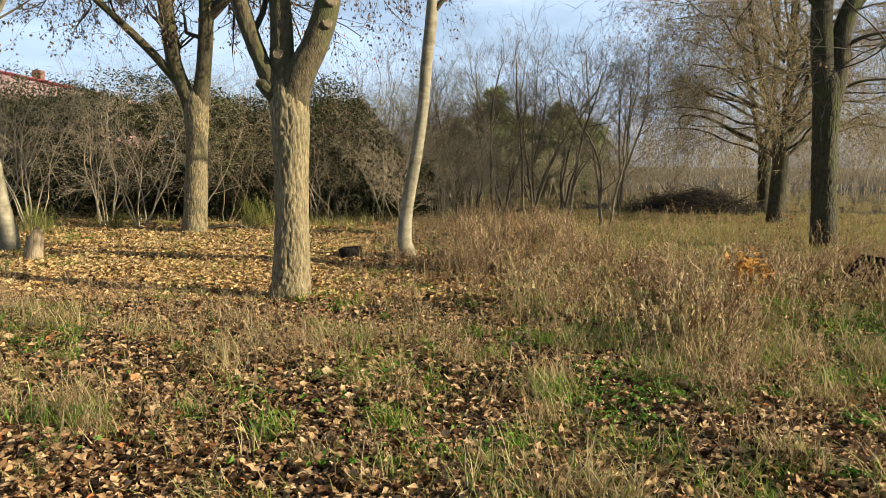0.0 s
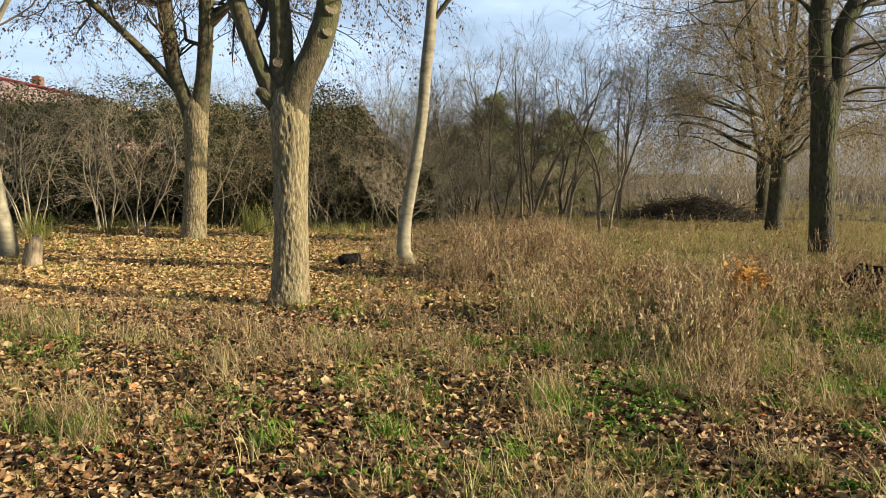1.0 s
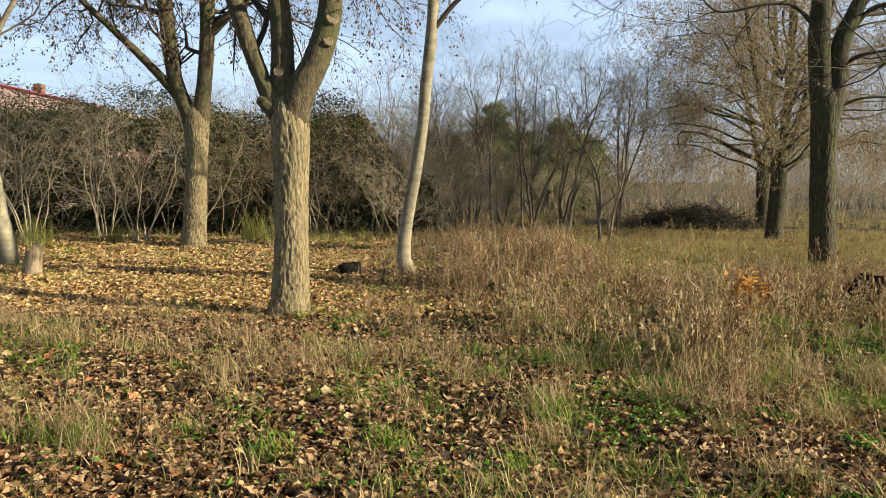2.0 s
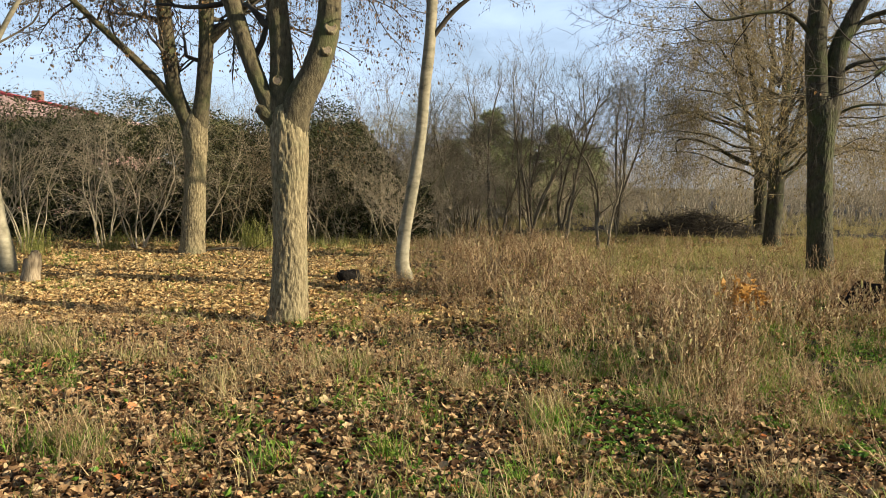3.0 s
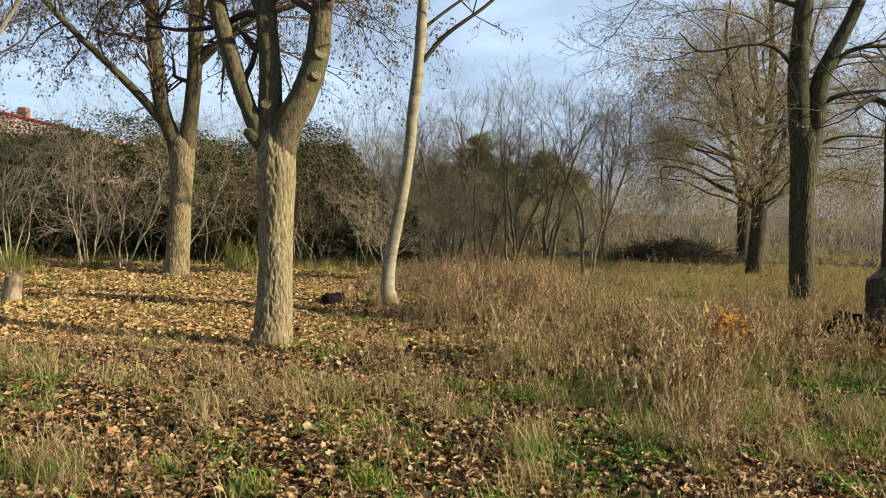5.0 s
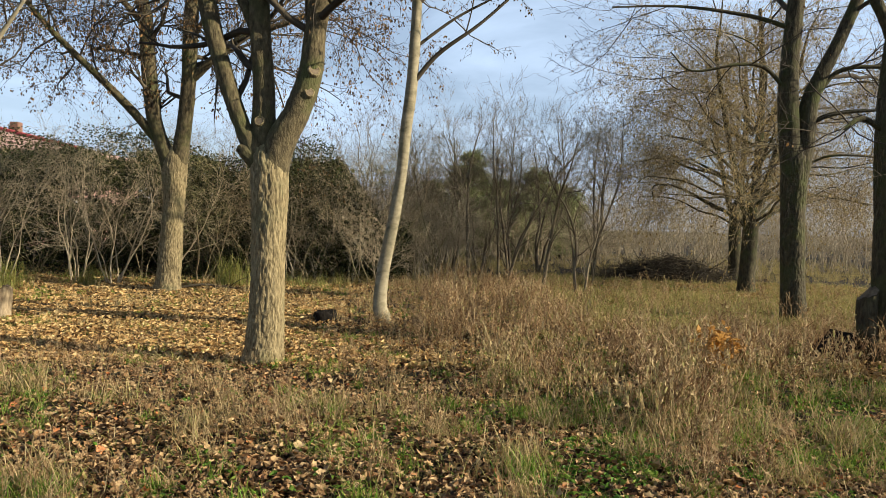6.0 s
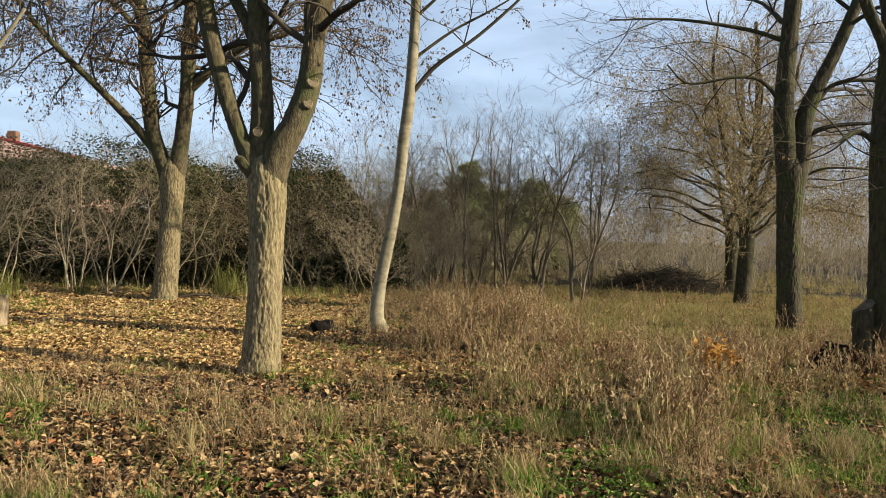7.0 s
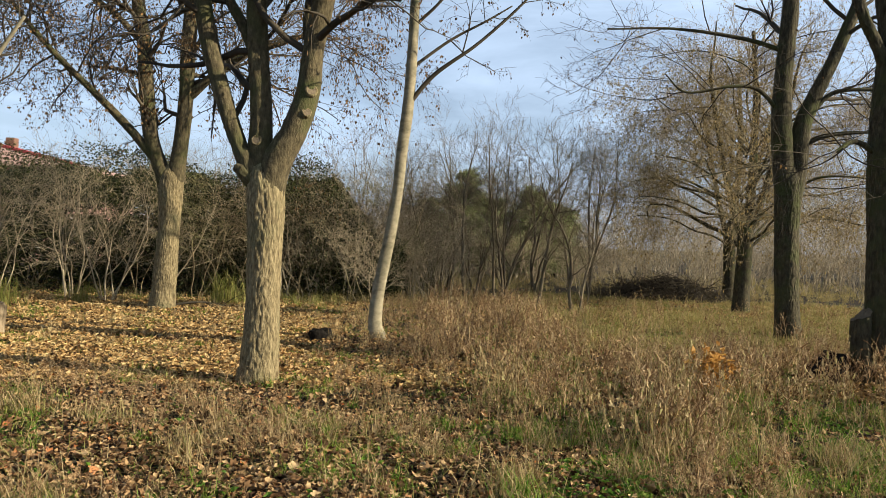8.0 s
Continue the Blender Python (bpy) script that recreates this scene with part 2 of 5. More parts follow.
def link(name, me, material, parent=None, label=""):
    me.materials.append(material)
    ob = new(name, me)
    if parent is not None:
        ob.parent = parent
    if label:
        ob["label"] = label
    return ob


def part(name, bm, material, parent, label="", smooth=False):
    me = bpy.data.meshes.new(name)
    for f in bm.faces:
        f.smooth = smooth
    bm.to_mesh(me)
    bm.free()
    return link(name, me, material, parent, label)


def thing(name, x, y, z, label, category, group="", kind="", rz=0.0):
    ob = new(name)
    ob.empty_display_size = 0.2
    ob.matrix_world = pose(x, y, z, 0, 0, rz)
    return tagged(ob, label, category, group, kind)


def tubes(lines, sides):
    """Tapered tubes along many lines of equal point count: lines is [(points, radii)]. Returns verts, quads."""
    if not lines:
        return np.zeros((0, 3)), np.zeros((0, 4), int)
    P = np.array([l[0] for l in lines], float)
    R = np.array([l[1] for l in lines], float)
    n, p = R.shape
    T = np.gradient(P, axis=1)
    T /= np.linalg.norm(T, axis=2, keepdims=True) + 1e-9
    mean = T.mean(axis=1)
    ref = np.where(np.abs(mean[:, 2:3]) > 0.8, np.array([[1.0, 0, 0]]), np.array([[0, 0, 1.0]]))[:, None, :]
    U = np.cross(T, np.broadcast_to(ref, T.shape))
    U /= np.linalg.norm(U, axis=2, keepdims=True) + 1e-9
    V = np.cross(T, U)
    a = np.arange(sides) * 2 * math.pi / sides
    ring = P[:, :, None, :] + R[:, :, None, None] * (U[:, :, None, :] * np.cos(a)[None, None, :, None] + V[:, :, None, :] * np.sin(a)[None, None, :, None])
    verts = ring.reshape(-1, 3)
    base = (np.arange(n)[:, None, None] * p + np.arange(p - 1)[None, :, None]) * sides
    s = np.arange(sides)[None, None, :]
    s2 = (s + 1) % sides
    q = np.stack([base + s, base + s2, base + sides + s2, base + sides + s], axis=-1).reshape(-1, 4)
    return verts, q


def tube_mesh(name, groups):
    """One mesh from several (lines, sides) groups."""
    vs, qs, off = [], [], 0
    for lines, sides in groups:
        if not lines:
            continue
        bylen = {}
        for l in lines:
            bylen.setdefault(len(l[0]), []).append(l)
        for ls in bylen.values():
            v, q = tubes(ls, sides)
            vs.append(v)
            qs.append(q + off)
            off += len(v)
    return raw_mesh(name, np.concatenate(vs), quads=np.concatenate(qs))


def scatter(name, shapes, pos, rng, size=(1.0, 1.0), tilt=0.3, squash=None, which=None, yaw=None, rounded=False):
    """One mesh: copies of small template shapes (verts, tris) at the positions, turned, tilted and scaled at random."""
    pos = np.asarray(pos, float)
    n = len(pos)
    if which is None:
        which = rng.integers(0, len(shapes), n)
    vs, ts, off = [], [], 0
    for k, (v, t) in enumerate(shapes):
        sel = np.where(which == k)[0]
        m = len(sel)
        if not m:
            continue
        v, t = np.asarray(v, float), np.asarray(t, int)
        th = rng.uniform(0, 2 * math.pi, m) if yaw is None else yaw[sel]
        ax = rng.uniform(0, 2 * math.pi, m)
        ti = np.abs(rng.normal(0, tilt, m))
        sc = rng.uniform(size[0], size[1], m) * (1.0 if squash is None else squash[sel])
        c, s = np.cos(th), np.sin(th)
        w = np.empty((m, len(v), 3))
        w[:, :, 0] = c[:, None] * v[None, :, 0] - s[:, None] * v[None, :, 1]
        w[:, :, 1] = s[:, None] * v[None, :, 0] + c[:, None] * v[None, :, 1]
        w[:, :, 2] = v[None, :, 2]
        kx, ky = np.cos(ax)[:, None], np.sin(ax)[:, None]
        ct, st = np.cos(ti)[:, None], np.sin(ti)[:, None]
        dot = kx * w[:, :, 0] + ky * w[:, :, 1]
        cx, cy, cz = ky * w[:, :, 2], -kx * w[:, :, 2], kx * w[:, :, 1] - ky * w[:, :, 0]
        rot = np.stack([w[:, :, 0] * ct + cx * st + kx * dot * (1 - ct), w[:, :, 1] * ct + cy * st + ky * dot * (1 - ct), w[:, :, 2] * ct + cz * st], axis=-1)
        rot *= sc[:, None, None]
        rot += pos[sel][:, None, :]
        vs.append(rot.reshape(-1, 3))
        ts.append((t[None] + (np.arange(m) * len(v))[:, None, None] + off).reshape(-1, 3))
        off += m * len(v)
    return raw_mesh(name, np.concatenate(vs), tris=np.concatenate(ts), smooth=rounded)


# ---------------- growth of branches ----------------
def unit(d):
    l = math.sqrt(d[0] * d[0] + d[1] * d[1] + d[2] * d[2]) + 1e-9
    return (d[0] / l, d[1] / l, d[2] / l)


def shoot(rng, p, d, length, r0, r1, n, wander, lift):
    pts, rad = [p], [r0]
    d = unit(d)
    step = length / n
    for i in range(n):
        d = unit((d[0] + rng.gauss(0, wander), d[1] + rng.gauss(0, wander), d[2] + rng.gauss(0, wander) + lift))
        p = (p[0] + d[0] * step, p[1] + d[1] * step, p[2] + d[2] * step)
        pts.append(p)
        rad.append(r0 + (r1 - r0) * (i + 1) / n)
    return pts, rad


def aside(rng, d, angle):
    """A direction at that angle (radians) from d, on a random side."""
    while True:
        q = (rng.gauss(0, 1), rng.gauss(0, 1), rng.gauss(0, 1))
        k = q[0] * d[0] + q[1] * d[1] + q[2] * d[2]
        q = (q[0] - k * d[0], q[1] - k * d[1], q[2] - k * d[2])
        l = math.sqrt(q[0] ** 2 + q[1] ** 2 + q[2] ** 2)
        if l > 0.2:
            break
    c, s = math.cos(angle), math.sin(angle) / l
    return (d[0] * c + q[0] * s, d[1] * c + q[1] * s, d[2] * c + q[2] * s)


def ramify(rng, line, levels, out, depth=0, t0=0.25):
    """Side shoots along a line, level by level. levels: (shoots, length low, high, segments, wander, lift, radius ratio, angle)."""
    if depth >= len(levels):
        return
    count, lo, hi, seg, wander, lift, ratio, angle = levels[depth]
    pts, rad = line
    n = len(pts) - 1
    for _ in range(max(1, int(count * rng.uniform(0.75, 1.25) + 0.5))):
        t = t0 + (1 - t0) * rng.random() ** 0.8
        f = min(t * n, n - 1e-6)
        i = int(f)
        u = f - i
        a, b = pts[i], pts[i + 1]
        p = (a[0] + (b[0] - a[0]) * u, a[1] + (b[1] - a[1]) * u, a[2] + (b[2] - a[2]) * u)
        d = aside(rng, unit((b[0] - a[0], b[1] - a[1], b[2] - a[2])), angle * rng.uniform(0.7, 1.3))
        r = max((rad[i] + (rad[i + 1] - rad[i]) * u) * ratio, 0.0030)
        child = shoot(rng, p, d, rng.uniform(lo, hi), r, max(r * 0.35, 0.0018), seg, wander, lift)
        out.setdefault(depth, []).append(child)
        ramify(rng, child, levels, out, depth + 1, 0.15)


def smooth_line(ctrl, n):
    """A Catmull-Rom line of n + 1 points through control rows (x, y, z, r)."""
    c = np.array(ctrl, float)
    c = np.vstack([2 * c[0] - c[1], c, 2 * c[-1] - c[-2]])
    seg = len(c) - 3
    out = []
    for k in range(n + 1):
        f = min(k / n * seg, seg - 1e-6)
        i = int(f)
        u = f - i
        a, b, d, e = c[i], c[i + 1], c[i + 2], c[i + 3]
        out.append(0.5 * (2 * b + (d - a) * u + (2 * a - 5 * b + 4 * d - e) * u * u + (3 * b - a - 3 * d + e) * u ** 3))
    o = np.array(out)
    return o[:, :3], np.maximum(o[:, 3], 0.003)


def bark_mesh(name, ctrl, rings, sides, relief, seed, flare=0.0):
    """A trunk or limb: a smooth tapered tube with furrowed, knobbly bark and a root flare."""
    P, R = smooth_line(ctrl, rings)
    T = np.gradient(P, axis=0)
    T /= np.linalg.norm(T, axis=1, keepdims=True)
    ref = np.array([0.0, 1.0, 0.0])
    U = np.cross(T, ref)
    U /= np.linalg.norm(U, axis=1, keepdims=True)
    V = np.cross(T, U)
    a = np.arange(sides) * 2 * math.pi / sides
    ca, sa = np.cos(a)[None, :], np.sin(a)[None, :]
    along = np.concatenate([[0], np.cumsum(np.linalg.norm(np.diff(P, axis=0), axis=1))])[:, None]
    rr = R[:, None] * np.ones_like(ca)
    girth = R.max()
    ridge = vnoise(ca * girth * 34 + seed, sa * girth * 34 + 5, along * 9.0 + seed)
    plates = vnoise(ca * girth * 55 + seed, sa * girth * 55, along * 26)
    lumps = vnoise(ca * 1.4 + seed * 3, sa * 1.4, along * 1.8 + seed)
    rr = rr + relief * (1.1 - 2.0 * np.abs(ridge - 0.5) * 2 + 1.5 * (plates - 0.5)) + R[:, None] * 0.14 * (lumps - 0.5)
    if flare:
        lobes = 0.65 + 0.7 * vnoise(ca * 1.8 + seed, sa * 1.8 + 1, 0.3)
        rr = rr + flare * np.exp(-along / 0.22) * lobes
    ring = P[:, None, :] + rr[:, :, None] * (U[:, None, :] * ca[:, :, None] + V[:, None, :] * sa[:, :, None])
    n = rings + 1
    verts = np.vstack([ring.reshape(-1, 3), P[-1] + T[-1] * R[-1] * 0.4])
    base = (np.arange(n - 1)[:, None]) * sides
    s = np.arange(sides)[None, :]
    s2 = (s + 1) % sides
    q = np.stack([base + s, base + s2, base + sides + s2, base + sides + s], axis=-1).reshape(-1, 4)
    last = (n - 1) * sides
    cap = np.array([[last + i, last + (i + 1) % sides, n * sides] for i in range(sides)])
    return raw_mesh(name, verts, tris=cap, quads=q)


# leaf shapes -----------------------------------------------------------
def maple_leaf(curl, seed):
    """A lobed, curled leaf about 1 wide."""
    rng = random.Random(seed)
    rim = []
    for k in range(10):
        a = 2 * math.pi * k / 10 + rng.uniform(-0.08, 0.08)
        r = (0.56 if k % 2 == 0 else 0.36) * rng.uniform(0.72, 1.15)
        x, y = r * math.cos(a), r * math.sin(a)
        rim.append((x, y, curl * (x * x * 1.5 + abs(y) * 0.5) + 0.10 * math.sin(2.0 * a + seed) + rng.uniform(-0.05, 0.05)))
    v = [(0, 0, 0.02)] + rim
    return v, [(0, 1 + k, 1 + (k + 1) % 10) for k in range(10)]


def plain_leaf(curl, seed):
    rng = random.Random(seed)
    v = [(-0.5, 0, curl * 0.3), (-0.1, 0.3, curl * 0.5 + rng.uniform(-0.1, 0.1)), (0.5, 0.0, curl * 0.4), (-0.1, -0.3, curl * 0.5 + rng.uniform(-0.1, 0.1)), (0.05, 0, 0)]
    return v, [(0, 4, 1), (1, 4, 2), (2, 4, 3), (3, 4, 0)]


def hanging_leaf(seed):
    rng = random.Random(seed)
    w = rng.uniform(0.2, 0.36)
    v = [(0, 0, 0), (w, rng.uniform(-0.15, 0.15), -0.45), (0.05, 0.12, -1), (-w, rng.uniform(-0.15, 0.15), -0.5)]
    return v, [(0, 1, 2), (0, 2, 3)]


LEAVES = [maple_leaf(c, k) for k, c in enumerate((0.15, 0.35, 0.55, -0.25, 0.45, 0.05, 0.25, -0.1))]
LEAVES += [plain_leaf(c, 40 + k) for k, c in enumerate((1.2, -0.8, 0.7))]
LEAVES_SMALL = [plain_leaf(c, k) for k, c in enumerate((0.3, 0.6, -0.3, 0.9))]
HANGING = [hanging_leaf(k) for k in range(6)]


def leaf_points(rng, lines, chance, per):
    pts = []
    for p, _ in lines:
        if rng.random() < chance:
            for _k in range(per):
                q = p[rng.randrange(1, len(p))]
                pts.append((q[0] + rng.gauss(0, 0.03), q[1] + rng.gauss(0, 0.03), q[2] - 0.02))
    return pts


# ---------------- the ground ----------------
def build_ground():
    def axis(lo, hi, step):
        mid = np.arange(lo, hi + step / 2, step)
        out = step * 1.5 * 1.22 ** np.arange(1, 36)
        outs = np.cumsum(out)
        return np.concatenate([(lo - outs)[::-1], mid, hi + outs])
    xs, ys = axis(-12, 13, 0.11), axis(1.0, 26, 0.11)
    X, Y = np.meshgrid(xs, ys)
    Z = height(X, Y)
    v = np.stack([X, Y, Z], axis=-1).reshape(-1, 3)
    w, h = len(xs), len(ys)
    i = (np.arange(h - 1)[:, None] * w + np.arange(w - 1)[None, :]).reshape(-1)
    q = np.stack([i, i + 1, i + w + 1, i + w], axis=-1)
    ob = link("ground", raw_mesh("ground", v, quads=q), M_SOIL)
    return tagged(ob, "uneven woodland ground of leaf mould and soil, darkened for shade in the gaps", "ground", kind="structure")


build_ground()


# ---------------- large trees ----------------
BIG = [(15, 1.0, 2.9, 7, 0.2, 0.02, 0.40, 0.95), (8, 0.5, 1.4, 5, 0.24, -0.03, 0.5, 0.8), (7, 0.2, 0.6, 3, 0.26, -0.12, 0.55, 0.7)]


def big_tree(name, x, y, trunk, limbs, seed, label, bark, limb_bark, relief=0.009, levels=BIG, chance=0.75, per=4,
             leaf_size=(0.03, 0.065), leaf_mat=None, extend=4.0, rings=260, sides=120, flare=0.10, twig_mat=None, group="", twig_gain=1.0):
    """A tree with a bark-covered trunk, named limbs, a crown of twigs and hanging leaves. Limb rows are (x, y, z, radius) from the foot."""
    rng = random.Random(seed)
    tree = thing(name, x, y, hz(x, y) - 0.05, label, "tree", group)
    link("trunk", bark_mesh("trunk", trunk, rings, sides, relief, seed, flare), bark, tree)
    out = {}
    for k, rows in enumerate(limbs):
        rows = list(rows)
        a, b = np.array(rows[-2]), np.array(rows[-1])
        if extend and b[3] > 0.05:
            d = unit(b[:3] - a[:3])
            p, r = b[:3], b[3]
            for _ in range(3):
                d = unit((d[0] + rng.gauss(0, 0.12), d[1] + rng.gauss(0, 0.2), d[2] + 0.1))
                p = p + np.array(d) * extend / 3
                r = r * 0.62
                rows.append((*p, r))
        thick = rows[0][3] > 0.06
        link("limb" if thick else "branch", bark_mesh("limb", rows, 90 if thick else 28, 40 if thick else 9, relief * (0.7 if thick else 0.2), seed + k + 1), limb_bark, tree)
        P, R = smooth_line(rows, 14)
        if np.linalg.norm(P[-1] - P[0]) > 0.6:
            ramify(rng, ([tuple(p) for p in P], list(R)), levels, out, 0, 0.3)
    for k in (1, 2):
        out[k] = [(p, [q * twig_gain for q in r]) for p, r in out.get(k, [])]
    tagged(link("crown", tube_mesh("crown", [(out.get(0, []), 6), (out.get(1, []), 4), (out.get(2, []), 3)]), twig_mat or M_TWIG, tree, "bare crown of fine brown twigs"), kind="stuff")
    pts = leaf_points(rng, out.get(2, []), chance, per)
    g = np.random.default_rng(seed)
    tagged(link("foliage", scatter("foliage", HANGING, pts, g, leaf_size, 0.5), leaf_mat or M_HANG, tree, "withered brown leaves still hanging"), kind="stuff")
    return tree


big_tree("maple_tree", -2.18, 8.78,
         [(0.0, 0, -0.15, 0.235), (0.03, 0, 0.3, 0.215), (0.05, 0, 0.8, 0.205), (0.06, 0, 1.62, 0.20), (0.06, 0, 2.25, 0.222), (0.02, 0.02, 2.58, 0.20), (0.0, 0.04, 2.74, 0.08)],
         [[(-0.06, 0, 2.45, 0.12), (-0.19, 0, 2.72, 0.115), (-0.31, 0.02, 2.96, 0.098), (-0.54, 0.05, 3.59, 0.10), (-0.74, 0.1, 4.30, 0.105), (-0.88, 0.1, 4.95, 0.095)],
          [(0.0, 0.05, 2.4, 0.16), (-0.04, 0.05, 2.80, 0.155), (-0.05, 0.06, 3.33, 0.130), (-0.10, 0.08, 3.89, 0.121), (-0.13, 0.1, 4.32, 0.121), (-0.13, 0.1, 4.9, 0.118)],
          [(0.06, 0, 2.15, 0.17), (0.17, -0.02, 2.69, 0.175), (0.37, -0.04, 3.09, 0.150), (0.53, -0.06, 3.56, 0.140), (0.58, -0.06, 4.06, 0.128), (0.67, -0.08, 4.56, 0.130), (0.75, -0.1, 4.99, 0.118)],
          [(0.56, 0.1, 3.9, 0.06), (0.47, 0.2, 4.37, 0.067), (0.48, 0.25, 4.8, 0.070)],
          [(-0.10, 0.1, 3.6, 0.06), (-0.26, 0.2, 4.24, 0.067), (-0.54, 0.3, 4.75, 0.064)],
          [(-0.06, -0.03, 2.42, 0.09), (-0.22, -0.05, 2.60, 0.085), (-0.31, -0.07, 2.66, 0.05)]],
         11, "stout forked maple with furrowed bark and sawn limb scars, leafless", M_BARK, M_BARK_LIMB_SHADED)
big_tree("maple_tree", -6.45, 17.4,
         [(0.0, 0, -0.15, 0.30), (0.03, 0, 0.4, 0.265), (0.07, 0, 0.9, 0.255), (0.14, 0, 2.2, 0.24), (0.14, 0, 3.0, 0.27), (0.14, 0, 3.4, 0.12)],
         [[(0.06, 0, 2.7, 0.17), (-0.03, 0, 3.18, 0.185), (-0.15, 0, 3.45, 0.17), (-0.37, 0, 4.13, 0.166), (-0.54, 0.05, 5.5, 0.166), (-0.63, 0.1, 6.4, 0.155), (-0.78, 0.1, 7.2, 0.14)],
          [(0.18, 0, 2.7, 0.18), (0.26, 0, 3.25, 0.19), (0.36, 0, 4.05, 0.168), (0.44, 0, 5.1, 0.166), (0.45, 0, 6.1, 0.166), (0.51, 0, 7.3, 0.14)],
          [(-0.30, 0, 3.6, 0.10), (-0.82, -0.1, 4.22, 0.092), (-1.44, -0.2, 4.85, 0.080), (-2.18, -0.3, 5.55, 0.067), (-2.8, -0.4, 6.2, 0.054), (-3.4, -0.5, 6.95, 0.040)],
          [(0.45, 0, 4.95, 0.10), (1.25, -0.1, 5.66, 0.080), (1.77, -0.2, 5.95, 0.072), (2.95, -0.4, 6.32, 0.054), (4.0, -0.5, 6.7, 0.033)],
          [(-0.62, 0.1, 6.2, 0.07), (-1.3, 0, 6.9, 0.06), (-2.2, 0, 7.4, 0.045), (-3.2, 0, 7.6, 0.03)]],
         23, "twin-stemmed maple with sunlit tan bark, leafless", M_BARK, M_BARK_LIMB_SHADED, levels=[(19, 1.2, 3.4, 7, 0.2, 0.0, 0.38, 0.95), (10, 0.5, 1.5, 5, 0.25, -0.04, 0.5, 0.8), (7, 0.25, 0.7, 3, 0.26, -0.16, 0.55, 0.7)], leaf_size=(0.045, 0.085))
big_tree("young_maple_tree", -0.95, 12.5,
         [(0.0, 0, -0.15, 0.135), (-0.05, 0, 0.12, 0.125), (-0.11, 0, 0.36, 0.115), (-0.06, 0, 0.94, 0.108), (0.09, 0, 1.80, 0.100), (0.20, 0, 2.58, 0.094), (0.27, 0, 3.45, 0.094), (0.34, 0, 4.12, 0.097), (0.38, 0, 5.0, 0.083), (0.40, 0, 5.9, 0.078), (0.42, 0, 7.6, 0.05), (0.5, 0, 9.2, 0.02)],
         [[(0.32, 0, 4.05, 0.045), (0.76, -0.05, 4.58, 0.038), (1.42, -0.1, 5.07, 0.028), (1.97, -0.1, 5.57, 0.024), (2.34, -0.1, 5.95, 0.017)],
          [(0.38, 0, 4.7, 0.030), (1.03, 0.1, 5.22, 0.024), (1.6, 0.15, 5.56, 0.019), (2.06, 0.2, 5.86, 0.012)],
          [(0.40, 0, 5.4, 0.030), (0.9, -0.1, 5.9, 0.024), (1.3, -0.2, 6.6, 0.014)],
          [(0.40, 0, 5.9, 0.05), (0.1, 0, 6.8, 0.035), (-0.3, 0, 7.6, 0.02)]],
         31, "slender pale-barked young tree with a swept foot", M_BARK_PALE, M_TWIG, relief=0.002, rings=90, sides=28, flare=0.03,
         levels=[(4, 0.5, 1.1, 5, 0.16, 0.02, 0.5, 0.9), (3, 0.25, 0.6, 4, 0.2, -0.05, 0.55, 0.8), (3, 0.12, 0.3, 3, 0.2, -0.15, 0.6, 0.7)], extend=0, chance=0.7)
big_tree("maple_tree", 7.1, 14.9,
         [(0.0, 0, -0.15, 0.25), (-0.05, 0, 0.5, 0.232), (-0.09, 0, 1.19, 0.222), (-0.13, 0, 2.33, 0.222), (-0.14, 0, 3.2, 0.24), (-0.14, 0, 3.7, 0.12)],
         [[(-0.18, 0, 2.9, 0.19), (-0.24, 0, 3.5, 0.195), (-0.33, 0, 4.60, 0.186), (-0.29, 0, 5.73, 0.164), (-0.22, 0, 6.87, 0.153)],
          [(-0.08, 0, 2.8, 0.17), (0.02, 0, 3.36, 0.186), (0.10, 0, 4.38, 0.164), (0.30, 0, 4.96, 0.142), (0.67, 0, 5.76, 0.120), (1.14, 0, 6.91, 0.110)],
          [(-0.30, 0, 4.6, 0.050), (-0.84, -0.1, 5.09, 0.038), (-1.41, -0.2, 5.13, 0.031), (-2.31, -0.2, 4.98, 0.022), (-2.78, -0.3, 5.31, 0.012)],
          [(-0.28, 0, 5.9, 0.052), (-1.11, 0.1, 6.16, 0.040), (-2.48, 0.2, 6.34, 0.028), (-3.84, 0.2, 6.29, 0.015)],
          [(0.12, 0, 4.4, 0.055), (0.64, -0.1, 5.08, 0.044), (1.66, -0.2, 5.17, 0.033)],
          [(-0.05, 0, 3.9, 0.04), (0.5, -0.2, 4.2, 0.032), (1.5, -0.4, 4.3, 0.02)]],
         41, "forked maple with green algae, its bark toned dark for shade, leafless", M_BARK_GREEN, M_BARK_GREEN, relief=0.010, chance=0.3, per=1,
         levels=[(8, 1.0, 2.8, 7, 0.2, 0.02, 0.40, 0.95), (6, 0.5, 1.4, 5, 0.24, -0.03, 0.5, 0.8), (5, 0.2, 0.6, 3, 0.26, -0.08, 0.55, 0.7)])
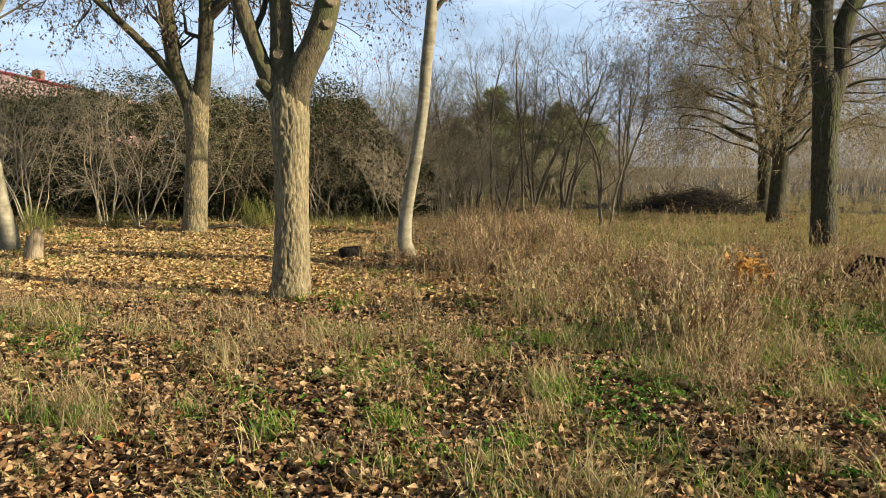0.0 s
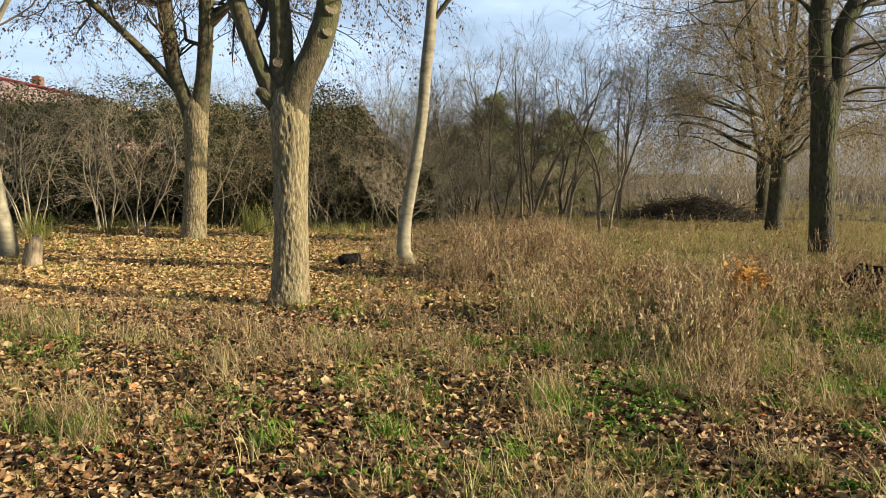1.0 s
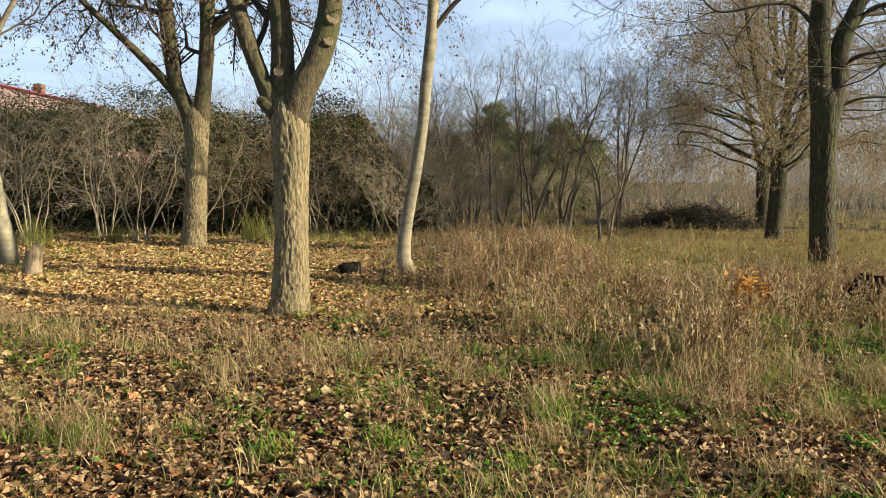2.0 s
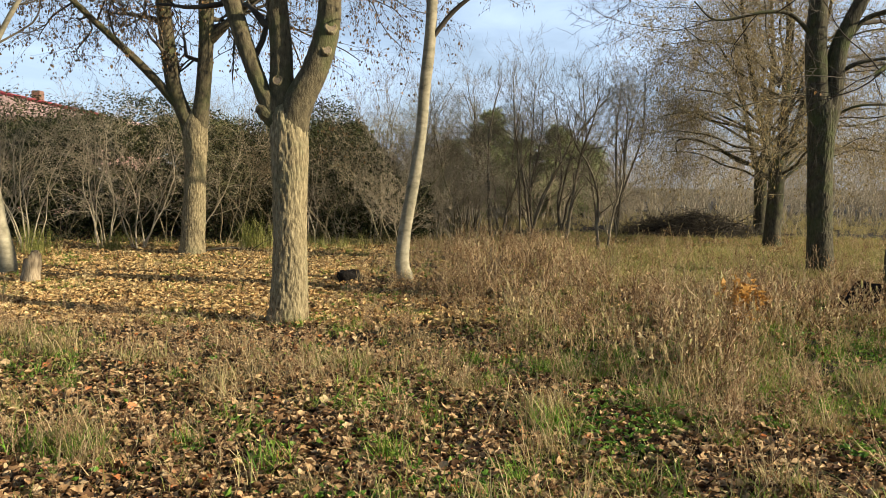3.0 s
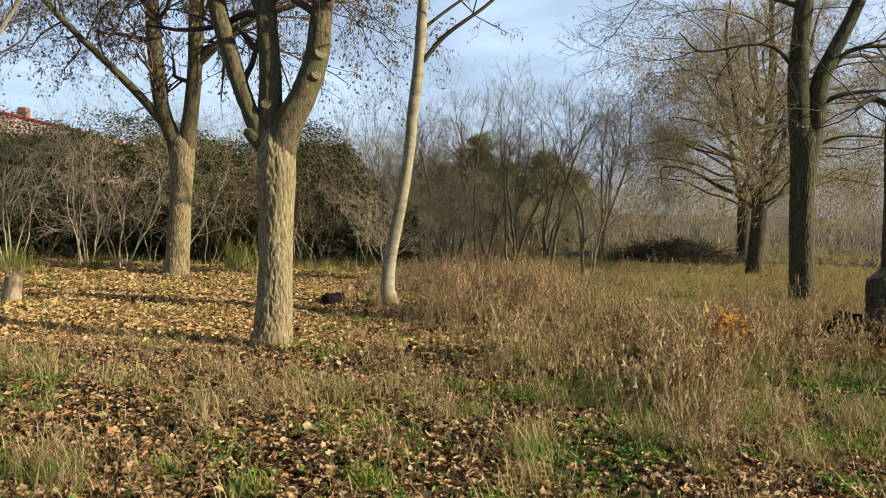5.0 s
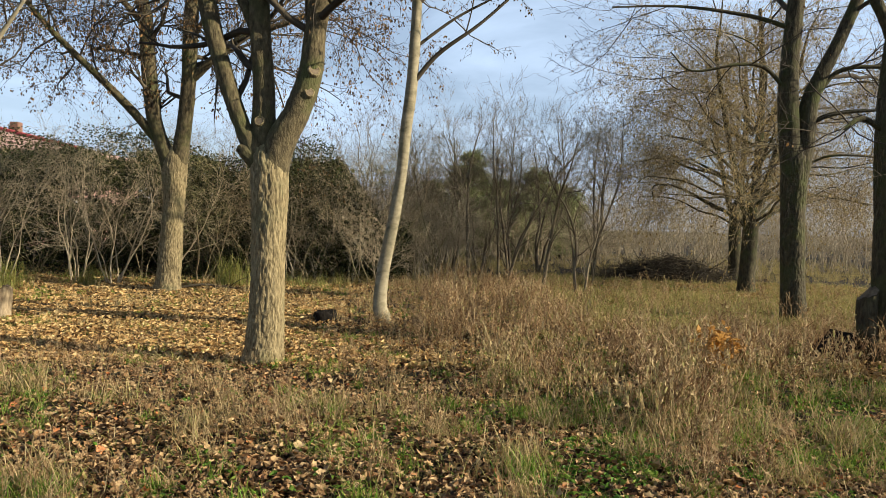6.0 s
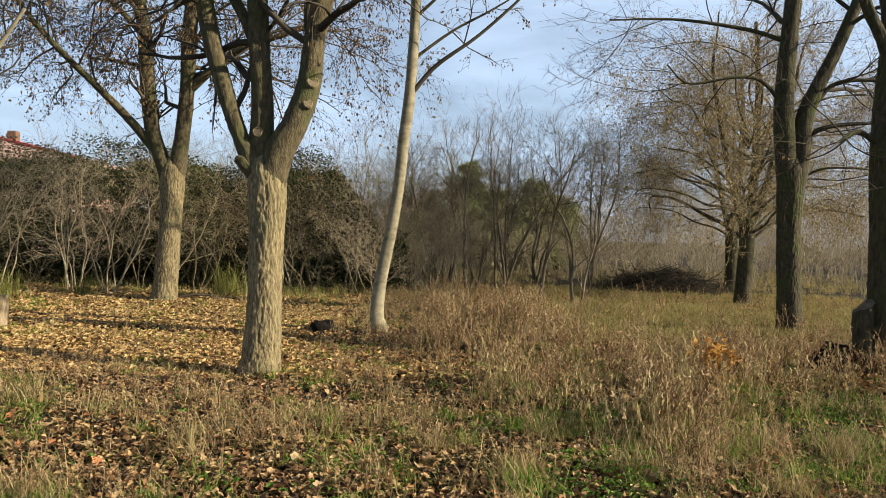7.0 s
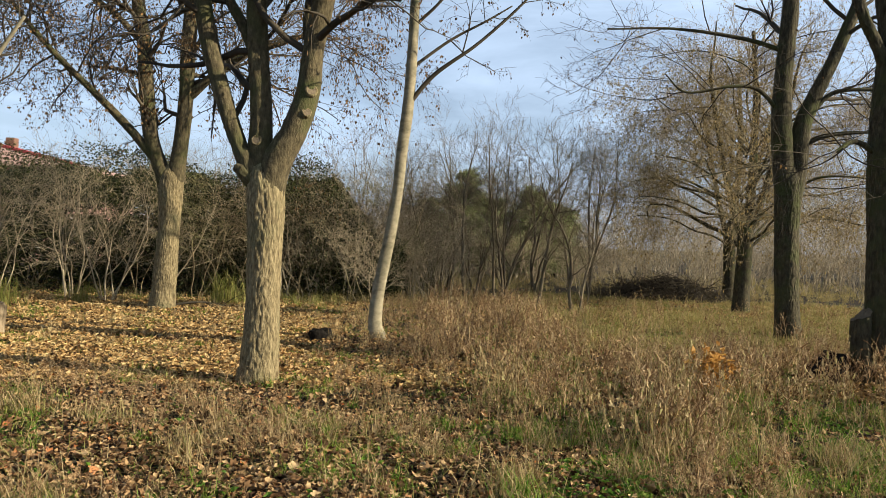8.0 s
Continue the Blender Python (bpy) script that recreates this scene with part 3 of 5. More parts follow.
big_tree("maple_tree", 6.0, 9.75,
         [(0.0, 0, -0.15, 0.25), (-0.01, 0, 0.4, 0.235), (-0.01, 0, 0.94, 0.222), (-0.03, 0, 2.1, 0.21), (-0.06, 0, 3.25, 0.215), (0.0, 0, 4.4, 0.20), (0.05, 0, 5.4, 0.12)],
         [[(0.02, 0, 4.0, 0.09), (-0.24, -0.05, 4.6, 0.075), (-0.48, -0.1, 5.0, 0.067), (-0.6, -0.1, 5.4, 0.060)],
          [(0.05, 0, 4.2, 0.14), (0.2, 0, 5.2, 0.14), (0.3, 0, 6.4, 0.12)],
          [(0.0, 0, 4.3, 0.12), (-0.05, 0.2, 5.4, 0.11), (-0.15, 0.4, 6.6, 0.10)],
          [(-0.10, 0, 3.15, 0.045), (-0.53, -0.1, 3.35, 0.034), (-0.83, -0.2, 3.2, 0.022)]],
         53, "maple trunk with mossy grey bark toned dark for shade, beside a cut stub", M_BARK_GREEN, M_BARK_GREEN, relief=0.010, chance=0.3, per=1,
         levels=[(5, 1.0, 2.4, 7, 0.2, 0.02, 0.40, 0.95), (5, 0.5, 1.2, 5, 0.24, -0.03, 0.5, 0.8), (4, 0.2, 0.6, 3, 0.26, -0.12, 0.55, 0.7)])

SPREAD = [(14, 0.6, 2.0, 6, 0.18, -0.01, 0.38, 0.85), (9, 0.4, 1.2, 4, 0.22, -0.03, 0.5, 0.75), (5, 0.15, 0.5, 3, 0.25, -0.06, 0.6, 0.7)]


def spreading_limbs(seed, lean, count, reach):
    """Leaders and a fan of long level boughs from a low fork, drooping towards their tips."""
    rng = random.Random(seed)
    rows = [[(lean, 0, 2.0, 0.12), (lean + 0.12, 0, 3.2, 0.13), (0.22, 0, 4.8, 0.11), (0.3, 0.2, 6.6, 0.08), (0.2, 0.3, 8.4, 0.05)],
            [(lean, 0, 1.9, 0.11), (-0.3, 0.05, 3.1, 0.10), (-0.65, 0.1, 4.6, 0.08), (-1.0, 0.2, 6.6, 0.06)],
            [(lean, 0, 2.1, 0.10), (0.5, 0.1, 3.2, 0.10), (0.9, 0.2, 4.6, 0.08), (1.3, 0.1, 6.4, 0.06)]]
    for k in range(count):
        f0 = k / count
        a = 2.399963 * k + rng.uniform(-0.3, 0.3)
        z0 = 1.9 + 3.6 * f0 * rng.uniform(0.8, 1.1)
        rise = 0.35 + 0.55 * f0 + rng.uniform(-0.15, 0.2)
        long = reach * rng.uniform(0.8, 1.1) * (1 - 0.12 * f0)
        r = rng.uniform(0.04, 0.062) * (1 - 0.3 * f0)
        line = []
        for f in (0.0, 0.15, 0.3, 0.45, 0.6, 0.8, 1.0):
            b = a + 0.5 * math.sin(2.6 * f + k)
            line.append((lean + math.cos(b) * long * f + rng.gauss(0, 0.06), math.sin(b) * long * f, z0 + long * (rise * f * 1.25 - 0.55 * rise * f * f - 0.16 * f ** 3) + rng.gauss(0, 0.09), r * (1 - 0.8 * f)))
        rows.append(line)
    return rows


for bx, by, sd, lean, reach in ((8.9, 22.0, 61, 0.06, 4.7), (10.6, 27.5, 67, -0.02, 5.2)):
    big_tree("maple_tree", bx, by,
             [(0.0, 0, -0.15, 0.25), (0.02, 0, 0.8, 0.222), (lean, 0, 1.9, 0.215), (lean, 0, 2.4, 0.22), (lean, 0, 2.9, 0.12)],
             spreading_limbs(sd, lean, 26, reach),
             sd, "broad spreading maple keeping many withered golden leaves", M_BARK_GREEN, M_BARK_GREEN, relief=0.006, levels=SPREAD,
             chance=0.65, per=1, leaf_size=(0.045, 0.08), leaf_mat=M_HANG_GOLD, twig_gain=1.1, extend=2.0, rings=60, sides=26, group="row of spreading maples", twig_mat=M_TWIG_OLIVE)

big_tree("leaning_tree", -8.75, 13.7,
         [(0.05, 0, -0.15, 0.20), (0.10, 0, 0.35, 0.16), (-0.05, 0, 1.1, 0.15), (-0.16, 0, 2.0, 0.125), (-0.22, 0, 3.0, 0.11), (-0.5, 0, 4.6, 0.09), (-0.9, 0, 6.5, 0.05)],
         [[(0.0, -0.1, 0.05, 0.12), (-0.22, -0.2, 0.5, 0.115), (-0.42, -0.25, 1.2, 0.10), (-0.8, -0.3, 2.6, 0.08), (-1.2, -0.3, 4.2, 0.06)],
          [(-0.30, 0, 3.6, 0.06), (0.2, 0, 4.6, 0.05), (0.9, 0.1, 5.8, 0.03)]],
         71, "leaning smooth-barked tree with several stems from one foot", M_BARK_PALE, M_BARK_PALE, relief=0.003, rings=60, sides=24, flare=0.09,
         levels=[(7, 0.8, 1.8, 6, 0.16, 0.04, 0.45, 0.9), (5, 0.4, 1.0, 4, 0.2, -0.02, 0.5, 0.8), (4, 0.15, 0.4, 3, 0.2, -0.1, 0.6, 0.7)])


# ---------------- saplings, shrubs and thickets ----------------
def bush_lines(rng, x0, y0, stems, tall, spread, out, levels, r=0.018, z0=0.0, kink=0.10):
    for _ in range(stems):
        a = rng.uniform(0, 2 * math.pi)
        s = spread * rng.uniform(0.2, 1)
        p = (x0 + 0.12 * math.cos(a), y0 + 0.12 * math.sin(a), z0)
        h = tall * rng.uniform(0.7, 1.05)
        rr = r * rng.uniform(0.7, 1.2)
        stem = shoot(rng, p, (math.cos(a) * s, math.sin(a) * s, 1.0), h, rr, rr * 0.22, 11, kink, 0.07)
        out.setdefault("stem", []).append(stem)
        ramify(rng, stem, levels, out, 0, 0.22)


def sapling(name, x, y, stems, tall, spread, r, seed, label, mat, levels, category="sapling", kink=0.10, leaf=0.0, group=""):
    rng = random.Random(seed)
    out = {}
    bush_lines(rng, 0, 0, stems, tall, spread, out, levels, r, -0.05, kink)
    ob = thing(name, x, y, hz(x, y), label, category, group)
    for s in out["stem"]:
        link("stem", tube_mesh("stem", [([s], 8)]), mat, ob)
    tagged(link("crown", tube_mesh("crown", [(out.get(0, []), 5), (out.get(1, []), 3), (out.get(2, []), 3)]), mat, ob), kind="stuff")
    if leaf:
        pts = leaf_points(rng, out.get(2, out.get(1, [])), leaf, 1)
        link("foliage", scatter("foliage", HANGING, pts, np.random.default_rng(seed), (0.05, 0.1), 0.6), M_HANG_GOLD, ob)
    return ob


SAP = [(14, 0.6, 1.7, 6, 0.14, 0.05, 0.5, 0.7), (6, 0.3, 0.9, 4, 0.16, 0.03, 0.55, 0.7), (5, 0.15, 0.5, 3, 0.18, 0.02, 0.6, 0.7)]
for x, y, n, tall, sp, r, sd in ((0.95, 22.9, 2, 5.0, 0.2, 0.05, 1), (1.85, 22.4, 4, 5.1, 0.40, 0.05, 2), (2.7, 21.2, 1, 4.6, 0.35, 0.055, 3), (3.7, 20.3, 3, 4.6, 0.45, 0.045, 4),
                                 (5.2, 26.6, 4, 5.6, 0.5, 0.05, 5), (-0.1, 27.5, 3, 4.9, 0.4, 0.045, 6), (0.4, 25.5, 2, 4.6, 0.35, 0.04, 7), (-1.3, 25.0, 3, 5.0, 0.3, 0.04, 8),
                                 (2.3, 26.0, 3, 5.4, 0.4, 0.045, 9), (1.4, 28.5, 3, 5.6, 0.4, 0.045, 10), (3.6, 28.0, 3, 5.8, 0.4, 0.045, 12), (-2.6, 24.0, 3, 4.6, 0.3, 0.035, 13)):
    sapling("sapling", x, y, n, tall, sp * 0.7, r, 100 + sd, "bare thin brown-stemmed sapling in tall dry grass", M_TWIG_SAPLING, SAP, group="bare saplings in the clearing")
SHRUB = [(9, 0.5, 1.4, 5, 0.14, 0.03, 0.5, 0.8), (6, 0.25, 0.7, 4, 0.16, 0.02, 0.6, 0.8), (3, 0.1, 0.3, 3, 0.18, 0.0, 0.7, 0.7)]
for x, y, n, tall, sp, sd in ((-9.3, 18.6, 2, 3.6, 0.25, 1), (-8.3, 18.8, 6, 3.2, 0.5, 2), (-10.6, 17.8, 7, 3.4, 0.7, 3), (-11.8, 18.2, 7, 3.6, 0.7, 4), (-9.8, 20.0, 5, 3.8, 0.5, 5), (-7.6, 20.6, 4, 3.4, 0.5, 6), (-4.2, 20.8, 3, 3.2, 0.4, 7), (-13.0, 19.0, 7, 3.6, 0.7, 8)):
    sapling("shrub", x, y, n, tall, sp, 0.021, 200 + sd, "bare tan-twigged shrub before the dark hedge", M_TWIG_TAN, SHRUB, "shrub", 0.13, group="bare shrubs along the hedge")


for x, y, n, tall, sp, sd in ((-2.6, 21.6, 6, 2.6, 0.5, 21), (-0.9, 22.6, 6, 2.8, 0.5, 22), (0.2, 21.4, 4, 2.0, 0.4, 23), (-1.7, 20.2, 4, 1.7, 0.5, 24), (-3.7, 22.0, 6, 3.0, 0.5, 25), (4.6, 23.4, 4, 1.8, 0.4, 26), (1.1, 24.0, 6, 2.2, 0.5, 27), (-0.3, 23.4, 6, 2.4, 0.5, 28)):
    sapling("shrub", x, y, n, tall, sp, 0.021, 200 + sd, "bare tan shrub rising from dry grass", M_TWIG_TAN, SHRUB, "shrub", 0.13, group="bare shrubs in the dry grass")


def thicket(name, rng, spots, tall, stems, levels, mat, label, r=0.02, spread=0.4, category="thicket"):
    out = {}
    for x, y in spots:
        bush_lines(rng, x, y, stems, tall * rng.uniform(0.75, 1.1), spread, out, levels, r, -0.05, 0.2)
    me = tube_mesh(name, [(out["stem"], 4), (out.get(0, []), 3), (out.get(1, []), 3), (out.get(2, []), 3)])
    return tagged(link(name, me, mat), label, category, kind="stuff")


HEDGE = [(9, 0.5, 1.9, 5, 0.24, -0.03, 0.5, 1.0), (4, 0.25, 0.9, 3, 0.26, -0.04, 0.65, 0.9)]
rng = random.Random(5)
spots = [(rng.uniform(-24, -1.5), rng.uniform(20.4, 22.8)) for _ in range(44)]
thicket("hedge_thicket", rng, spots, 4.3, 3, HEDGE, M_TWIG_DARK, "dense dark overgrown hedge of bare tangled branches", 0.02, 0.8, "hedge")
rng = random.Random(16)
spots = [(rng.uniform(-8.0, 0.3), rng.uniform(22.5, 27.5)) for _ in range(58)]
thicket("undergrowth", rng, spots, 4.4, 3, HEDGE, M_TWIG_DARK, "brown bare undergrowth at the end of the hedge", 0.022, 0.4)
rng = random.Random(6)
spots = [(rng.uniform(-7, 0.5), rng.uniform(29, 36)) for _ in range(40)]
thicket("thicket", rng, spots, 4.8, 3, HEDGE, M_TWIG_GREY, "bare grey-brown undergrowth behind the clearing", 0.022, 0.4)
rng = random.Random(7)
WOOD = [(9, 0.8, 2.0, 4, 0.14, 0.04, 0.5, 0.7), (4, 0.4, 1.0, 3, 0.16, 0.02, 0.6, 0.7)]
spots = [(rng.uniform(-2, 44), rng.uniform(40, 56)) for _ in range(240)]
thicket("far_thicket", rng, spots, 6.0, 3, WOOD, M_TWIG_GREY, "far wall of grey-brown leafless scrub", 0.03, 0.35)
rng = random.Random(18)
spots = [(rng.uniform(-16, -0.5), rng.uniform(30, 36)) for _ in range(58)]
thicket("wood_edge", rng, spots, 6.4, 2, WOOD, M_TWIG_SAPLING, "tall bare trees thinly showing over the hedge", 0.03, 0.3)
rng = random.Random(17)
spots = [(rng.uniform(-1.0, 9.0), rng.uniform(32, 36)) for _ in range(24)]
thicket("low_thicket", rng, spots, 2.6, 4, HEDGE, M_TWIG_TAN, "low tan-brown bare bushes behind the saplings", 0.018, 0.6)
rng = random.Random(8)
spots = [(rng.uniform(9, 34), rng.uniform(29, 37)) for _ in range(55)]
thicket("scrub", rng, spots, 3.6, 4, HEDGE, M_TWIG_GREY, "pale bare scrub at the edge of the clearing", 0.022, 0.6)

# evergreen mass inside the hedge, its near-black leaves standing in for deep shade
def evergreen(name, n, y0, y1, size, mat, seed, label, lower):
    g = np.random.default_rng(seed)
    x = g.uniform(-27, -1.0, n)
    top = 3.72 * np.clip((-0.2 - x) / 3.5, 0.45, 1) * (0.88 + 0.24 * vnoise(x * 0.8, 2.2) + 0.12 * vnoise(x * 3.1, 8.0)) * (1 - 0.04 * soft(x, -7.5, -5.5)) - lower
    y = g.uniform(y0, y1, n)
    z = top * g.random(n) ** 0.8
    gap = 0.45 * np.exp(-((x + 11.4) / 1.3) ** 2 - ((z - 2.35) / 0.30) ** 2) + 0.35 * np.exp(-((x + 14.3) / 0.9) ** 2 - ((z - 2.9) / 0.22) ** 2)
    keep = vnoise(x * 1.6, y * 1.6, z * 1.6) > 0.30 + gap
    return tagged(link(name, scatter(name, LEAVES_SMALL, np.stack([x, y, z], -1)[keep], g, size, 0.9), mat), label, "hedge", kind="stuff")


evergreen("evergreen_hedge", 150000, 20.9, 24.6, (0.045, 0.10), M_EVERGREEN, 3, "evergreen hedge with leaves darkened for inner shade, grown through with bare branches", 0.0)
evergreen("hedge_interior", 60000, 25.0, 28.0, (0.16, 0.30), M_EVERGREEN, 4, "added layer of dark leaves standing for the hedge's shaded interior", 0.35)


def conifer(x, y, tall, seed):
    rng = random.Random(seed)
    ob = thing("pine_tree", x, y, hz(x, y), "dark green pine standing behind the bare saplings", "tree", "pines behind the saplings")
    trunk = shoot(rng, (0, 0, -0.1), (0, 0, 1), tall, 0.14, 0.03, 11, 0.02, 0.1)
    link("trunk", tube_mesh("trunk", [([trunk], 8)]), M_TWIG, ob)
    out, pts = {}, []
    for k in range(80):
        f = rng.uniform(0.08, 0.99)
        z = tall * f
        a = rng.uniform(0, 6.283)
        L = (0.4 + 2.1 * (1 - f) ** 0.7) * rng.uniform(0.6, 1.1)
        b = shoot(rng, (0, 0, z), (math.cos(a), math.sin(a), 0.25), L, 0.03, 0.008, 5, 0.1, 0.05)
        out.setdefault(0, []).append(b)
        for _ in range(int(90 * L / 2) + 12):
            t = rng.uniform(0.25, 1.0) * 5
            i = min(int(t), 4)
            p, q = b[0][i], b[0][i + 1]
            u = t - i
            pts.append((p[0] + (q[0] - p[0]) * u + rng.gauss(0, 0.14), p[1] + (q[1] - p[1]) * u + rng.gauss(0, 0.14), p[2] + (q[2] - p[2]) * u + rng.gauss(0, 0.09)))
    link("branches", tube_mesh("branches", [(out[0], 4)]), M_TWIG, ob)
    tuft_v, tuft_t = [], []
    for k in range(7):
        a = k * 2.4
        d = (math.cos(a) * 0.5, math.sin(a) * 0.5, 0.35 * math.cos(k * 1.7))
        o = len(tuft_v)
        tuft_v += [(0.06 * math.sin(a), -0.06 * math.cos(a), 0), (-0.06 * math.sin(a), 0.06 * math.cos(a), 0.02), d]
        tuft_t.append((o, o + 1, o + 2))
    link("crown", scatter("crown", [(tuft_v, tuft_t)], pts, np.random.default_rng(seed), (0.25, 0.5), 0.7), M_NEEDLE, ob)


for x, y, tall, sd in ((1.2, 37.5, 5.2, 1), (4.75, 38.5, 4.7, 2), (2.9, 38.6, 3.9, 3), (-0.6, 39.5, 3.8, 4), (6.2, 41.0, 3.9, 6)):
    conifer(x, y, tall, 300 + sd)


# ---------------- brush heap ----------------
def brush_heap():
    rng = random.Random(9)
    cx, cy = 7.85, 26.4
    ob = thing("brush_heap", cx, cy, hz(cx, cy), "long low heap of dark cut brushwood", "brush heap")
    a = np.linspace(0, 2 * math.pi, 41)[:-1]
    vs, qs = [], []
    for k, f in enumerate((1.0, 0.85, 0.6, 0.3, 0.02)):
        zz = 0.72 * (1 - f ** 2.2)
        vs.append(np.stack([2.1 * f * np.cos(a) * (0.9 + 0.2 * vnoise(np.cos(a) * 3, np.sin(a) * 3)), 1.0 * f * np.sin(a), zz * (0.75 + 0.5 * vnoise(np.cos(a) * 2 + 3, np.sin(a) * 2, k)) - 0.06], -1))
        if k:
            i = np.arange(40)
            j = (i + 1) % 40
            qs.append(np.stack([(k - 1) * 40 + i, (k - 1) * 40 + j, k * 40 + j, k * 40 + i], -1))
    # near-black mound filling the heap beneath its sticks
    link("mound", raw_mesh("mound", np.concatenate(vs), quads=np.concatenate(qs)), M_CHAR, ob, "dark inner mound")
    lines = []
    for _ in range(1700):
        x = rng.uniform(-2.3, 2.3)
        y = rng.uniform(-1.05, 1.0)
        f = min(1, math.hypot(x / 2.3, y / 1.1))
        z = max(0.03, 0.76 * (1 - f ** 2.2)) * rng.uniform(0.5, 1.15)
        L = rng.uniform(0.3, 1.2)
        lines.append(shoot(rng, (x, y, z), (rng.gauss(0, 1), rng.gauss(0, 0.6), rng.gauss(0.05, 0.25)), L, rng.uniform(0.006, 0.016), 0.003, 4, 0.16, -0.06))
    link("brushwood", tube_mesh("brushwood", [(lines, 4)]), M_TWIG, ob)


brush_heap()


# ---------------- house behind the hedge ----------------
def box_bm(x0, x1, y0, y1, z0, z1, bevel=0.0):
    bm = bmesh.new()
    bmesh.ops.create_cube(bm, size=1.0, matrix=Matrix.Translation(((x0 + x1) / 2, (y0 + y1) / 2, (z0 + z1) / 2)) @ Matrix.Diagonal((x1 - x0, y1 - y0, z1 - z0, 1)))
    if bevel:
        bmesh.ops.bevel(bm, geom=bm.edges[:], offset=bevel, segments=2, affect="EDGES")
    return bm


def house():
    ob = thing("house", -28.4, 44.0, -0.2, "pink rendered house with a red tiled roof behind the hedge", "house")
    part("wall", box_bm(-9, 9, -4, 4, -0.2, 5.2), M_RENDER, ob)
    bm = bmesh.new()
    e, t = 0.5, 0.2
    lo = [bm.verts.new(c) for c in ((-9 - e, -4 - e, 5.1), (9 + e, -4 - e, 5.1), (9 + e, 4 + e, 5.1), (-9 - e, 4 + e, 5.1))]
    up = [bm.verts.new((v.co.x, v.co.y, v.co.z + t)) for v in lo]
    r1, r2 = bm.verts.new((-5, 0, 7.5)), bm.verts.new((-1.0, 0, 7.5))
    bm.faces.new(lo[::-1])
    for i in range(4):
        bm.faces.new((lo[i], lo[(i + 1) % 4], up[(i + 1) % 4], up[i]))
    bm.faces.new((up[0], up[1], r2, r1))
    bm.faces.new((up[1], up[2], r2))
    bm.faces.new((up[2], up[3], r1, r2))
    bm.faces.new((up[3], up[0], r1))
    roof = part("roof", bm, M_ROOF, ob, "red tiles coloured pale pink for sun gloss")
    for a, b in (((9.5, -4.5, 5.3), (-1.0, 0, 7.5)), ((-1.0, 0, 7.5), (-5.0, 0, 7.5))):
        link("ridge_tile", tube_mesh("ridge_tile", [([([a, tuple((p + q) / 2 for p, q in zip(a, b)), b], [0.13, 0.13, 0.13])], 8)]), M_RIDGE, roof, "brighter red ridge tiles")
    part("chimney", box_bm(3.7, 4.2, -1.0, -0.5, 6.0, 7.05, 0.03), M_BRICK, roof)
    for k in range(5):
        x = -6.8 + 3.4 * k
        for z in (0.9, 3.2):
            w = part("window", box_bm(x - 0.65, x + 0.65, -4.06, -3.9, z, z + 1.3, 0.02), M_WHITE, ob, "white framed window")
            part("pane", box_bm(x - 0.55, x - 0.04, -4.075, -4.0, z + 0.1, z + 1.2), M_GLASS, w)
            part("pane", box_bm(x + 0.04, x + 0.55, -4.075, -4.0, z + 0.1, z + 1.2), M_GLASS, w)
    part("band", box_bm(-9.05, 9.05, -4.05, -3.95, 2.45, 2.7), M_WHITE, ob, "white painted band")


house()


# ---------------- stumps and cut wood ----------------
def stump(name, x, y, r, h, seed, bark, label, tilt=0.0, jag=0.0):
    ob = thing(name, x, y, hz(x, y) - 0.04, label, "tree stump")
    rng = np.random.default_rng(seed)
    sides, rows = 26, 16
    a = np.arange(sides) * 2 * math.pi / sides
    zs = np.linspace(-0.08, 1, rows)
    lob = vnoise(np.cos(a) * 2.2 + seed, np.sin(a) * 2.2, 0.0)
    vs = []
    for z in zs:
        fl = 0.35 * math.exp(-max(z, 0) / 0.16)
        rr = r * (1 + fl * (0.4 + lob) + 0.25 * (lob - 0.5)) + 0.02 * (vnoise(np.cos(a) * 7, np.sin(a) * 7, z * 4 + seed) - 0.5)
        zz = h * z * (1 + tilt * np.cos(a) + jag * max(z, 0) * (vnoise(np.cos(a) * 2.5 + seed, np.sin(a) * 2.5, 3.0) - 0.5))
        rr = rr * (1 + 0.10 * np.sin(z * 5 + seed + a))
        vs.append(np.stack([rr * np.cos(a), rr * np.sin(a), zz], -1))
    i = np.arange(sides)
    j = (i + 1) % sides
    q = np.concatenate([np.stack([k * sides + i, k * sides + j, (k + 1) * sides + j, (k + 1) * sides + i], -1) for k in range(rows - 1)])
    link("bark", raw_mesh("bark", np.concatenate(vs), quads=q), bark, ob)
    rim = vs[-1]
    rim = np.concatenate([rim + np.array([0, 0, 0.004]), rim * np.array([0.5, 0.5, 1]) + np.array([0, 0, 0.012]), np.array([[0, 0, h + 0.01]])])
    q2 = np.stack([i, j, sides + j, sides + i], -1)
    t2 = np.stack([sides + i, sides + j, np.full(sides, 2 * sides)], -1)
    link("cut_face", raw_mesh("cut_face", rim, tris=t2, quads=q2), M_CUT if bark != M_CHAR else M_CHAR, ob)
    return ob


stump("tree_stump", -7.25, 12.1, 0.14, 0.50, 3, M_CUT_OLD, "pale split stump beside the leaning tree", 0.15, 0.4)
stump("charred_stump", -2.0, 12.5, 0.19, 0.22, 5, M_CHAR, "low black rotten stump in dry grass", 0.1, 0.8)
stump("cut_stub", 5.68, 9.70, 0.125, 1.0, 8, M_BARK_GREEN, "upright cut stub at the foot of the maple", 0.08, 0.08)
stump("charred_stump", 5.30, 9.85, 0.29, 0.32, 9, M_CHAR, "low black rotten stump by the maple", 0.15, 0.9)


